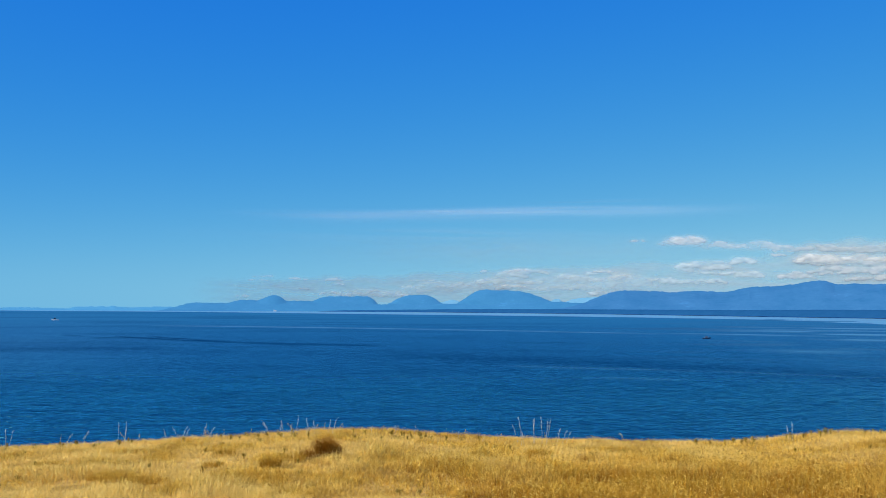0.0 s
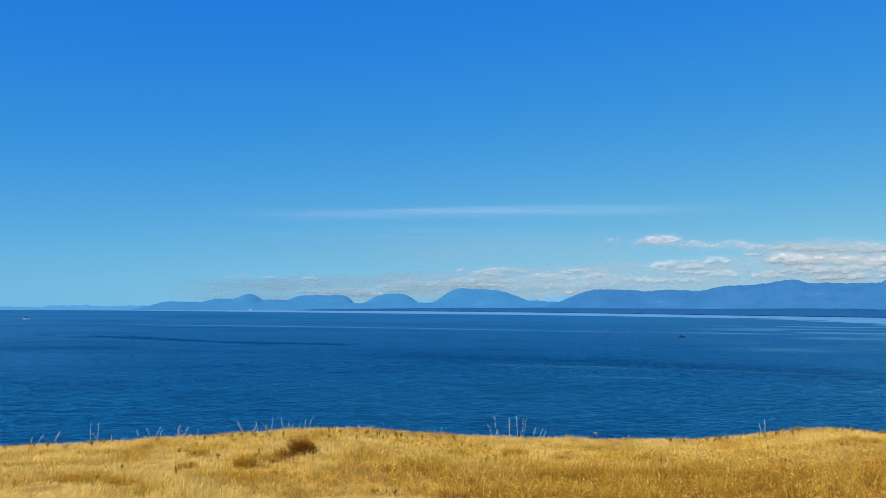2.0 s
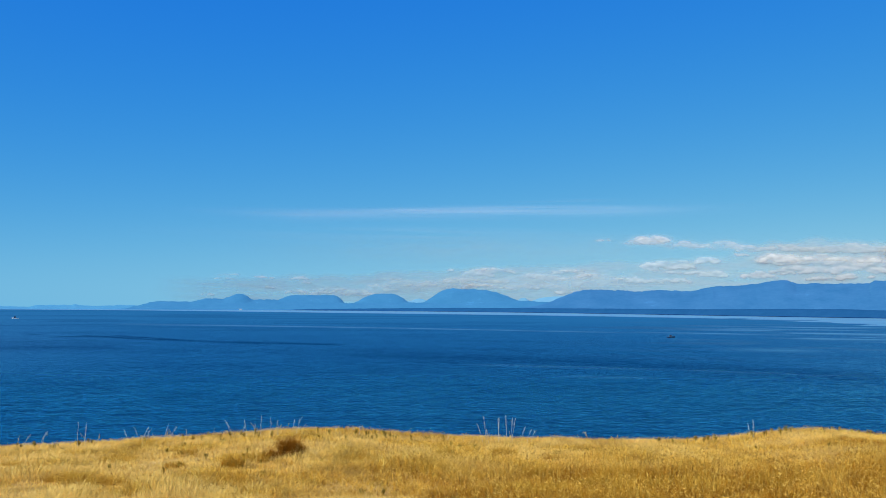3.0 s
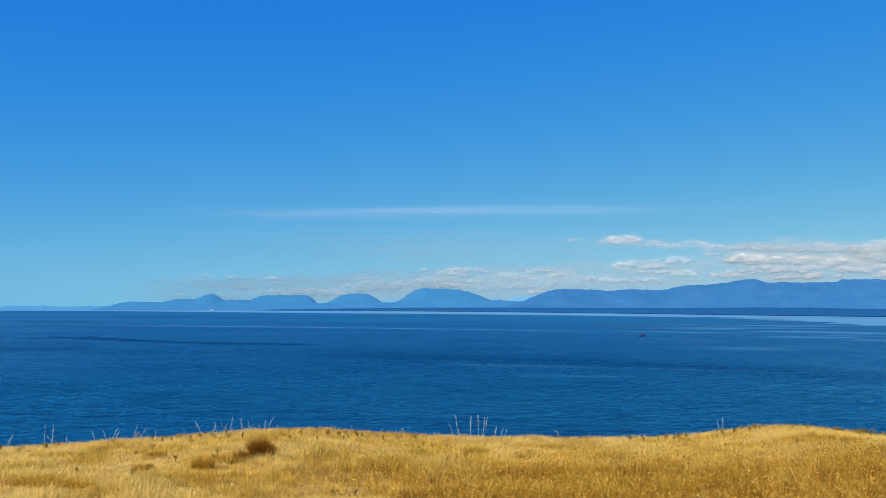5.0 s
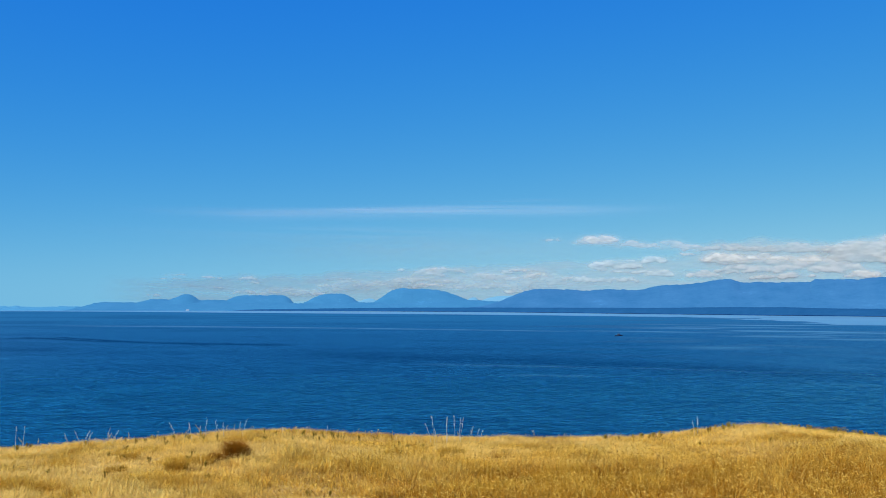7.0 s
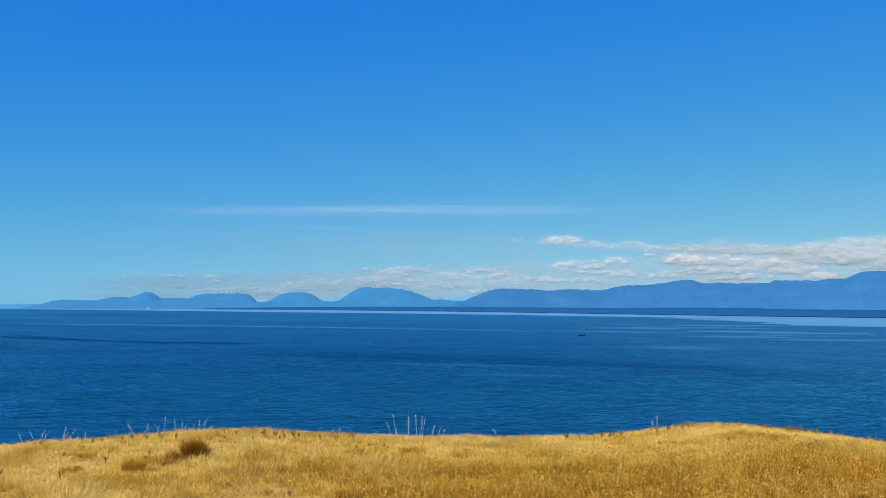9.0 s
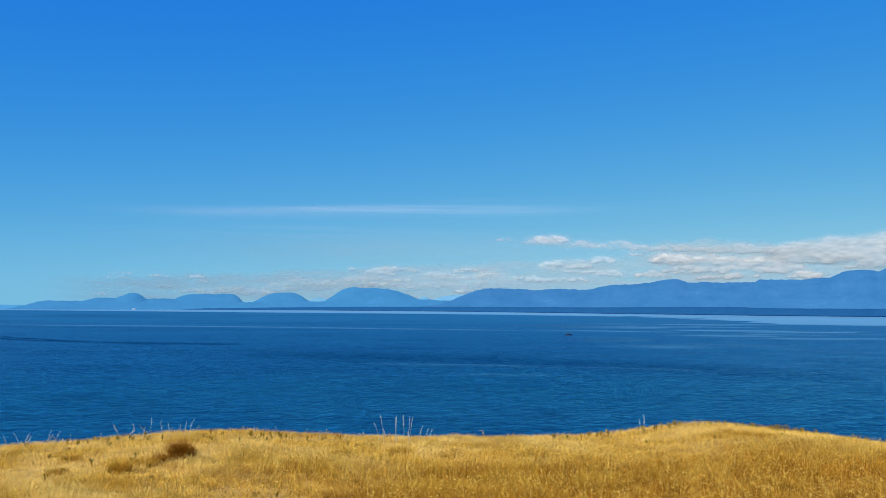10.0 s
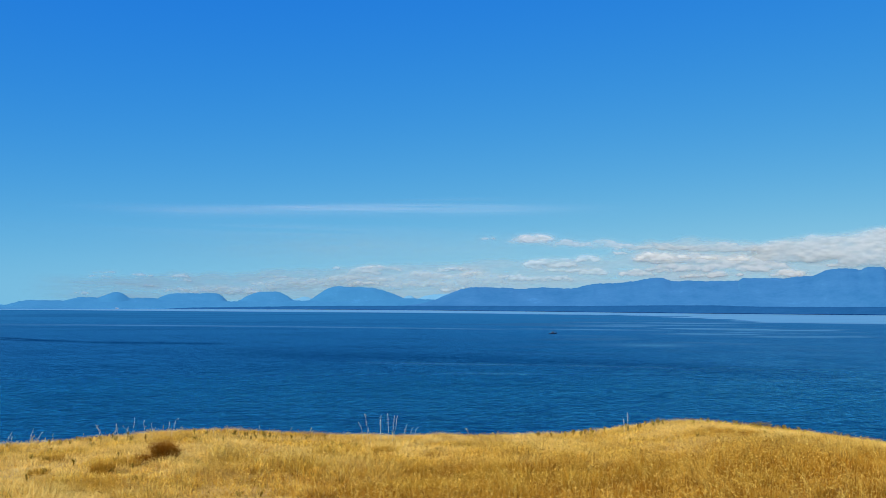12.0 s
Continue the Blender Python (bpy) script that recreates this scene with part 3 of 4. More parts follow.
cumulus("small broken cumulus low over the pointed hills", mat_haze_cloud,
        [(-11.06, 1.87, 0.53, 0.16), (-11.27, 1.65, 0.9, 0.11), (-9.02, 1.74, 0.49, 0.18), (-8.57, 1.17, 0.28, 0.16), (-12.24, 0.66, 0.38, 0.11), (-6.82, 1.65, 0.53, 0.28), (-6.49, 1.44, 0.25, 0.14),
         (-7.36, 0.88, 0.29, 0.21), (-6.75, 0.86, 0.29, 0.21), (-5.24, 0.78, 1.07, 0.26), (-3.12, 0.79, 0.98, 0.34), (-4.15, 0.95, 0.68, 0.24), (-2.09, 1.27, 0.58, 0.22), (-1.2, 1.7, 0.9, 0.14)],
        4910, 3, 0.95, 1.2)
cumulus("low broken band of white cumulus behind the broad mountain", mat_haze_cloud,
        [(5.09, 2.2, 1.31, 0.36), (4.14, 1.96, 0.95, 0.38), (2.59, 2.33, 0.22, 0.16), (3.55, 1.62, 1.31, 0.33), (1.04, 1.32, 0.6, 0.33), (4.5, 1.24, 1.07, 0.33), (6.28, 1.15, 0.35, 0.28), (5.33, 1.6, 0.71, 0.28), (7.81, 1.9, 0.82, 0.33),
         (9.81, 2.17, 0.99, 0.28), (10.96, 1.82, 0.69, 0.40), (9.8, 0.93, 0.7, 0.30), (8.63, 1.25, 0.93, 0.33), (7.22, 1.25, 0.71, 0.28), (8.87, 1.73, 0.93, 0.33), (12.8, 1.77, 0.28, 0.18), (0.0, 1.32, 0.42, 0.19), (0.99, 1.92, 0.18, 0.15), (2.35, 1.69, 0.28, 0.18)],
        4910, 5, 0.95, 1.2)
cumulus("hazy white cumulus heaps over the long ridge", mat_haze_cloud,
        [(15.54, 2.47, 1.22, 0.58), (16.65, 2.43, 0.77, 0.52), (18.07, 2.79, 0.59, 0.39), (14.76, 2.3, 0.45, 0.25), (16.09, 2.15, 0.66, 0.25), (17.52, 2.03, 0.87, 0.34), (18.38, 1.96, 0.86, 0.39), (14.97, 1.55, 0.56, 0.28), (13.96, 1.61, 0.79, 0.35), (16.42, 1.6, 0.99, 0.34)],
        4910, 8, 0.95, 1.2)
cumulus("long upper line of soft grey-white cumulus puffs", mat_cumulus,
        [(12.0, 4.17, 0.42, 0.17), (14.3, 3.9, 0.84, 0.54), (15.45, 3.89, 0.49, 0.60), (16.7, 3.76, 0.85, 0.42), (17.8, 3.66, 0.7, 0.36), (19.35, 3.61, 0.78, 0.58), (20.6, 3.49, 0.8, 0.36), (21.75, 3.45, 0.9, 0.46), (22.9, 3.41, 0.7, 0.46), (24.0, 3.36, 0.8, 0.42), (25.1, 3.32, 1.0, 0.46), (26.35, 3.3, 1.19, 0.57), (27.54, 3.22, 0.86, 0.45)],
        4911, 13, 0.72, 0.9)
cumulus("heaped white cumulus bank above the long ridge", mat_cumulus,
        [(21.8, 2.76, 0.75, 0.63), (22.9, 2.68, 0.8, 0.6), (23.7, 2.66, 0.89, 0.6), (24.8, 2.57, 0.88, 0.69), (25.9, 2.56, 0.87, 0.57), (26.99, 2.49, 0.86, 0.66), (28.28, 2.47, 0.74, 0.62), (20.0, 3.15, 0.3, 0.17), (20.85, 1.9, 0.98, 0.37), (22.18, 2.2, 0.4, 0.28), (22.75, 2.07, 0.45, 0.21), (24.34, 2.12, 1.0, 0.35),
         (26.43, 1.78, 1.19, 0.34), (29.75, 1.77, 0.78, 0.43), (27.74, 2.08, 0.96, 0.45), (29.02, 2.23, 0.63, 0.45), (23.4, 2.3, 1.3, 0.34), (26.0, 2.25, 1.5, 0.36), (28.2, 2.2, 1.0, 0.36), (24.6, 1.75, 1.0, 0.26)],
        4909, 17, 1.0, 1.2)
cumulus("tall hazy cumulus bank behind the highest mountain", mat_cumulus,
        [(29.24, 2.74, 0.94, 1.29), (30.29, 2.72, 0.93, 1.28), (31.22, 2.76, 0.82, 1.39), (32.14, 2.74, 0.81, 1.38), (32.94, 2.72, 0.8, 1.3), (33.83, 2.6, 0.78, 1.63), (34.52, 2.53, 0.9, 1.84), (32.93, 2.29, 0.99, 0.44), (34.02, 2.27, 0.88, 0.54), (36.0, 2.5, 1.4, 1.7), (38.5, 2.4, 1.8, 1.5)],
        4910, 21, 0.82, 1.2)
# heaps in the whiter colour, laid over the sunlit parts of the banks
cumulus("bright cream-white cumulus head at the end of the bank", mat_sunlit, [(21.7, 2.84, 0.5, 0.48), (22.5, 2.82, 0.5, 0.42), (23.6, 2.86, 0.6, 0.30), (25.2, 2.86, 0.5, 0.26), (27.0, 2.72, 0.6, 0.26)], 4906, 31, 1.0)
cumulus("two bright cumulus puffs leading the upper line", mat_sunlit, [(14.35, 4.0, 0.5, 0.36), (15.45, 3.98, 0.3, 0.46)], 4906, 33, 0.85)
cumulus("bright cumulus tops over the broad mountain", mat_sunlit, [(4.9, 2.32, 0.8, 0.22), (4.2, 1.36, 0.9, 0.2)], 4906, 35, 0.75)
cumulus("bright cumulus tops beside the broad mountain", mat_sunlit, [(9.7, 2.25, 0.7, 0.18), (10.9, 1.98, 0.45, 0.22)], 4906, 36, 0.75)
cumulus("bright low cumulus heap touching the mountain ridge", mat_sunlit, [(29.75, 1.82, 0.65, 0.36)], 4906, 37, 0.8)

# ---- grass ----
def blades(base, height, width, lean, heading, curl=0.5):
    """Bent, tapered blades: five vertices each. Returns verts, quads, tris and how far along the blade each vertex is."""
    n = len(base)
    out = np.stack([np.cos(heading), np.sin(heading), np.zeros(n)], 1)
    turn = RNG.uniform(0, 2 * np.pi, n)
    side = np.stack([np.cos(turn), np.sin(turn), np.zeros(n)], 1) * (width / 2)[:, None]
    up = np.array([0, 0, 1.0])
    mid = base + up * (height * 0.55)[:, None] + out * (height * lean * curl * 0.55)[:, None]
    tip = base + up * (height * (1 - 0.25 * lean))[:, None] + out * (height * lean)[:, None]
    v = np.stack([base - side, base + side, mid + side * 0.8, mid - side * 0.8, tip], 1).reshape(-1, 3)
    k = np.arange(n)[:, None] * 5
    return v, k + np.array([[0, 1, 2, 3]]), k + np.array([[3, 2, 4]]), np.tile([0, 0, 0.55, 0.55, 1.0], n), tip, out


def heads(tip, out, length, width):
    """Nodding seed heads: flat spindles of six vertices, crossed."""
    n = len(tip)
    axis = out * 0.75 + np.array([0, 0, 1]) * RNG.uniform(-0.5, 0.9, n)[:, None]
    axis /= np.linalg.norm(axis, axis=1)[:, None]
    s1 = np.cross(axis, RNG.normal(size=(n, 3)))
    s1 /= np.linalg.norm(s1, axis=1)[:, None]
    s2 = np.cross(axis, s1)
    l, w = length[:, None], width[:, None] / 2
    m = tip + axis * l * 0.4
    v = np.stack([tip - axis * l * 0.1, m + s1 * w, tip + axis * l, m - s1 * w, m + s2 * w, m - s2 * w], 1).reshape(-1, 3)
    k = np.arange(n)[:, None] * 6
    return v, np.concatenate([k + np.array([[0, 1, 2, 3]]), k + np.array([[0, 4, 2, 5]])]), np.tile([0.6, 0.8, 1, 0.8, 0.8, 0.8], n)


def wedge(n, az0, az1, r0, r1):
    az = np.radians(RNG.uniform(az0, az1, n))
    r = np.sqrt(RNG.uniform(r0 ** 2, r1 ** 2, n))
    return r * np.sin(az), r * np.cos(az)


def field_height(x, y):
    """The sward's height: mown-looking thin turf by the brow, deep grass on the mound and in swathes."""
    deep = fbm(x * 0.45 + 2, y * 0.8 + 7, 4)
    h = 0.042 + 0.095 * np.clip(deep * 2.4 - 0.65, 0, 1)
    h = h + 0.07 * bell(x, 3.2, 3.0, 6) * bell(y, 8.5, 3, 2.2)
    h = h * (1 - 0.25 * bell(x, -0.2, 0.8) * bell(y, 8.1, 0.6))
    brow = np.clip((y - 9.8) / 1.8, 0, 1)
    h = np.maximum(0.036, h * (0.50 + 0.85 * np.clip(2.5 * fbm(x * 4.2 + 11, y * 3.4 + 3, 3) - 0.72, 0, 1)))
    return h * (1 - brow) + brow * (0.075 + 0.05 * (fbm(x * 3 + 8, y * 2, 3) - 0.5))


def tones(x, y):
    """How brown, by its own tone and by painted shade, and how bleached, the grass of a spot is."""
    deep = bell(x, 3.4, 2.8, 4.4, 3) * bell(y, 7.8, 3, 1.8, 2.5)
    # browner seeding grass, darkened as well for the shade deep inside it
    brown = np.clip(1.9 * deep * np.clip(2.4 * fbm(x * 1.3 + 4, y * 2.2, 3) - 0.4, 0, 1) + 1.6 * np.clip(fbm(x * 1.1 + 70, y * 1.9 + 20, 4) - 0.55, 0, 1), 0, 1)
    # small dark clumps that paint the shade of deeper gaps
    brown = np.clip(brown + 2.6 * np.clip(fbm(x * 4.5 + 12, y * 6.0 + 5, 3) - 0.55, 0, 1) * (0.4 + 0.6 * np.clip((x + 1) / 2, 0, 1)), 0, 1)
    brown = np.clip(brown + 0.85 * bell(x, -0.35, 0.5) * bell(y, 8.2, 0.28) + 0.8 * bell(x, 0.95, 0.6) * bell(y, 8.3, 0.35), 0, 1)
    pale = np.clip(2.6 * fbm(x * 1.6 + 33, y * 2.4 + 9, 4) - 1.05 + 0.25 * np.clip(-x / 2, 0, 1), 0, 0.7) * (1 - 0.8 * deep)
    return brown, pale * (1 - brown)


def grass(name, label, n, az0, az1, r0, r1, keep=None):
    x, y = wedge(n, az0, az1, r0, r1)
    if keep is not None:
        ok = keep(x, y)
        x, y = x[ok], y[ok]
    n = len(x)
    h = field_height(x, y) * RNG.uniform(0.45, 1.25, n)
    d = 0.02
    slope_x, slope_y = field_height(x + d, y) - field_height(x - d, y), field_height(x, y + d) - field_height(x, y - d)
    comb = np.arctan2(-slope_y, -slope_x) + RNG.normal(0, 1.8, n)
    lean = np.clip(RNG.gamma(2.2, 0.38, n) + 0.35 * (fbm(x * 1.3 + 31, y * 1.3, 2) - 0.4), 0.03, 1.5)
    base = np.stack([x, y, ground(x, y) - 0.012], 1)
    v, q, t, along, tip, out = blades(base, h, RNG.uniform(0.0018, 0.0046, n), lean, comb)
    brown, pale = tones(x, y)
    me = mesh_np(name, v, q, t, (("along", along), ("brown", np.repeat(brown, 5)), ("pale", np.repeat(pale, 5))))
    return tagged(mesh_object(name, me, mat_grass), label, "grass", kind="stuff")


def brow_keep(x, y):
    return y < 12.7 + 0.5 * (value_noise(x * 1.5, 8.0) - 0.5)


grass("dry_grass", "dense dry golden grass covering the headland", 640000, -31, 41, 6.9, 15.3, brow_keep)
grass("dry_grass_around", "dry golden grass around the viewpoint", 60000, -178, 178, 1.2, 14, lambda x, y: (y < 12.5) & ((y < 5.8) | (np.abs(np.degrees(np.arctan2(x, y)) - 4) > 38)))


def seed_grass(n):
    x, y = wedge(n, -30, 40, 6.4, 13.5)
    lush = (0.06 + 0.94 * bell(x, 3.5, 3.2, 4.2) * bell(y, 8.0, 3, 2.2)) * (1 - np.clip((x - 4.8) / 1.0, 0, 1) * np.clip((y - 8.4) / 0.6, 0, 1))
    ok = (RNG.random(n) < lush) & (y < 11.3 - 0.8 * RNG.random(n) - 0.75 * np.clip((x - 5.5) / 1.5, 0, 1))
    x, y = x[ok], y[ok]
    n = len(x)
    h = (field_height(x, y) + 0.045 * np.clip((12.2 - y) / 2, 0.1, 1)) * RNG.uniform(0.6, 1.25, n)
    base = np.stack([x, y, ground(x, y) - 0.01], 1)
    v, q, t, along, tip, out = blades(base, h, np.full(n, 0.0026), RNG.uniform(0.05, 0.5, n), RNG.uniform(0, 2 * np.pi, n))
    hv, hq, ha = heads(tip, out, RNG.uniform(0.020, 0.046, n), RNG.uniform(0.0032, 0.0074, n))
    me = mesh_np("seed_grass", np.concatenate([v, hv]), np.concatenate([q, hq + len(v)]), t, (("along", np.concatenate([along, ha])),))
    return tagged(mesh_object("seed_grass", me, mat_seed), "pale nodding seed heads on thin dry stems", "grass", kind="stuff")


seed_grass(44000)


# ---- tussocks, stalks and weeds ----
def tussock(x, y, radius, height, count, material, label, sweep=0.0):
    """A clump of long blades that arch outwards, one clump an object."""
    a, r = RNG.uniform(0, 2 * np.pi, count), radius * np.sqrt(RNG.random(count)) * 0.75
    bx, by = r * np.cos(a) * 1.25, r * np.sin(a) * 0.8
    base = np.stack([bx, by, ground(x + bx, y + by) - ground(x, y) - 0.01], 1)
    lean = 0.10 + 0.62 * (r / radius) * RNG.uniform(0.4, 1.3, count)
    v, q, t, along, tip, out = blades(base, height * RNG.uniform(0.35, 1.15, count) * (1 - 0.35 * r / radius), RNG.uniform(0.0016, 0.0036, count), lean, a + RNG.normal(0, 0.9, count) + sweep)
    ob = mesh_object("grass_tussock", mesh_np("grass_tussock", v, q, t, (("along", along),)), material)
    ob.location = (x, y, float(ground(x, y)))
    return tagged(ob, label, "grass tussock", "grass tussocks")


def stem_mesh(points, r0, r1, sides=5):
    """A thin tapering stem along points."""
    P = np.asarray(points, float)
    k = np.linspace(0, 1, len(P))
    ang = np.linspace(0, 2 * np.pi, sides, endpoint=False)
    ring = np.stack([np.cos(ang), np.sin(ang), np.zeros(sides)], 1)
    v = (P[:, None, :] + ring[None] * (r0 + (r1 - r0) * k)[:, None, None]).reshape(-1, 3)
    i, j = np.meshgrid(np.arange(len(P) - 1), np.arange(sides), indexing="ij")
    j2 = (j + 1) % sides
    q = np.stack([i * sides + j, i * sides + j2, (i + 1) * sides + j2, (i + 1) * sides + j], -1).reshape(-1, 4)
    return v, q, np.repeat(k * 0.5 + 0.5, sides)


def tall_stalk(x, y, height, lean, heading, plume, label, material=None):
    """A dry stalk: the stem and its plume of spikelets."""
    root = new("dry_stalk")
    root.location = (x, y, float(ground(x, y)) - 0.02)
    tagged(root, label, "dry stalk", "dry stalks along the brow")
    k = np.linspace(0, 1, 7)
    bend = lean * height * k ** 1.8
    line = np.stack([bend * math.cos(heading), bend * math.sin(heading), height * k], 1)
    line[1:, :2] += RNG.normal(0, 0.004, (6, 2))
    v, q, al = stem_mesh(line, 0.0015, 0.0008)
    mesh_object("stem", mesh_np("stem", v, q, attrs=(("along", al),)), material or mat_stalk, root)
    n = int(22 * plume) + 5
    u = RNG.uniform(0.58, 1.0, n)
    at = np.stack([np.interp(u, k, line[:, i]) for i in range(3)], 1)
    h = RNG.uniform(0, 2 * np.pi, n)
    out = np.stack([np.cos(h), np.sin(h), np.zeros(n)], 1)
    hv, hq, ha = heads(at, out * 0.30, RNG.uniform(0.014, 0.034, n) * (0.6 + 0.5 * plume), RNG.uniform(0.0013, 0.0030, n) * (0.7 + 0.5 * plume))
    mesh_object("seed_plume", mesh_np("seed_plume", hv, hq, attrs=(("along", ha),)), material or mat_stalk, root, "feathery dry seed plume")["kind"] = "stuff"
    return root


def weed(x, y, size, label, tall=0.0):
    """A small leafy weed: short stems with broad leaves."""
    root = new("green_weed")
    root.location = (x, y, float(ground(x, y)) - 0.005)
    tagged(root, label, "weed", "weeds in the grass")
    n = 14
    size = 0.75 * size
    a, r = RNG.uniform(0, 2 * np.pi, n), size * np.sqrt(RNG.random(n))
    base = np.stack([r * np.cos(a), r * np.sin(a), RNG.uniform(0.02, 0.05 + tall, n)], 1)
    v, q, t, along, tip, out = blades(base, RNG.uniform(0.015, 0.04, n), RNG.uniform(0.004, 0.010, n), RNG.uniform(0.4, 1.2, n), a + RNG.normal(0, 0.6, n))
    mesh_object("foliage", mesh_np("foliage", v, q, t, (("along", along + 0.3),)), mat_weed, root)["kind"] = "stuff"
    vs, qs, als, o = [], [], [], 0
    for i in range(5):
        b = RNG.uniform(0, 2 * np.pi)
        tipx = size * 0.7 * np.array([math.cos(b), math.sin(b)])
        sv, sq, sa_ = stem_mesh([(0, 0, -0.03), (tipx[0] * 0.5, tipx[1] * 0.5, 0.05 + tall * 0.5), (tipx[0], tipx[1], 0.065 + tall)], 0.003, 0.0015, 4)
        vs.append(sv), qs.append(sq + o), als.append(sa_)
        o += len(sv)
    mesh_object("stem_tuft", mesh_np("stem_tuft", np.concatenate(vs), np.concatenate(qs), attrs=(("along", np.concatenate(als)),)), mat_weed, root)["kind"] = "stuff"
    return root


BROWN = "dark brown grass tussock standing in dry grass"
RUSSET = "low russet grass tussock in golden grass"
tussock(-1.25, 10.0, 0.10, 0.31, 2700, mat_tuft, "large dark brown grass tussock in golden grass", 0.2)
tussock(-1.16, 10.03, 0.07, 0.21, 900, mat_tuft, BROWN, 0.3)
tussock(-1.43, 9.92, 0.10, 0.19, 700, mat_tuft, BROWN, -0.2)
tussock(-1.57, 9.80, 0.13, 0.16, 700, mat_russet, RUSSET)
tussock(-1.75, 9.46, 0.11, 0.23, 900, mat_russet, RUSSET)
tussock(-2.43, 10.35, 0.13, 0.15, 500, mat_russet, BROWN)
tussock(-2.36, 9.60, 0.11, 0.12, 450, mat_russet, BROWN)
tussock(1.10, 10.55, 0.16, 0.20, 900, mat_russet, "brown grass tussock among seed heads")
# russet clumps added on dark patches, standing in for shade among deeper grass
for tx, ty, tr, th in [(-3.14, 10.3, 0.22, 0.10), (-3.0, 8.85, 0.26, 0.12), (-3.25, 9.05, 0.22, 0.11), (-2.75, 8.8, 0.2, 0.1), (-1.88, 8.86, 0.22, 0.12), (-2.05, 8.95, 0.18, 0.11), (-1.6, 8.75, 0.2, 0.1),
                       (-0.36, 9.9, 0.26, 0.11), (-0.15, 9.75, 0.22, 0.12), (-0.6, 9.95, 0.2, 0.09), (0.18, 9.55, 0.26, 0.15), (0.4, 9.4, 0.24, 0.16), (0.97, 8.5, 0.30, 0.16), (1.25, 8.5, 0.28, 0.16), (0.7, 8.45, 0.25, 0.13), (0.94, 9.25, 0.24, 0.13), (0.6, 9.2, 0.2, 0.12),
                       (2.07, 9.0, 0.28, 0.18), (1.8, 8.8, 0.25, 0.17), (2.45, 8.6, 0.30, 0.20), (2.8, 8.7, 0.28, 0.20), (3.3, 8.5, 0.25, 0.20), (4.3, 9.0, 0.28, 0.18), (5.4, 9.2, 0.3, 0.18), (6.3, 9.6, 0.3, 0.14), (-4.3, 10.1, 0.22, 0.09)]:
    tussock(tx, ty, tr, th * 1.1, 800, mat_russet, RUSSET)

# further clumps, added to darken the deep grass where it is shaded
for k in range(26):
    tussock(1.0 + 4.8 * RNG.random(), 7.75 + 1.5 * RNG.random(), 0.14 + 0.12 * RNG.random(), 0.17 + 0.10 * RNG.random(), 450, mat_russet, "russet grass tussock added for the shade in deep seeding grass")

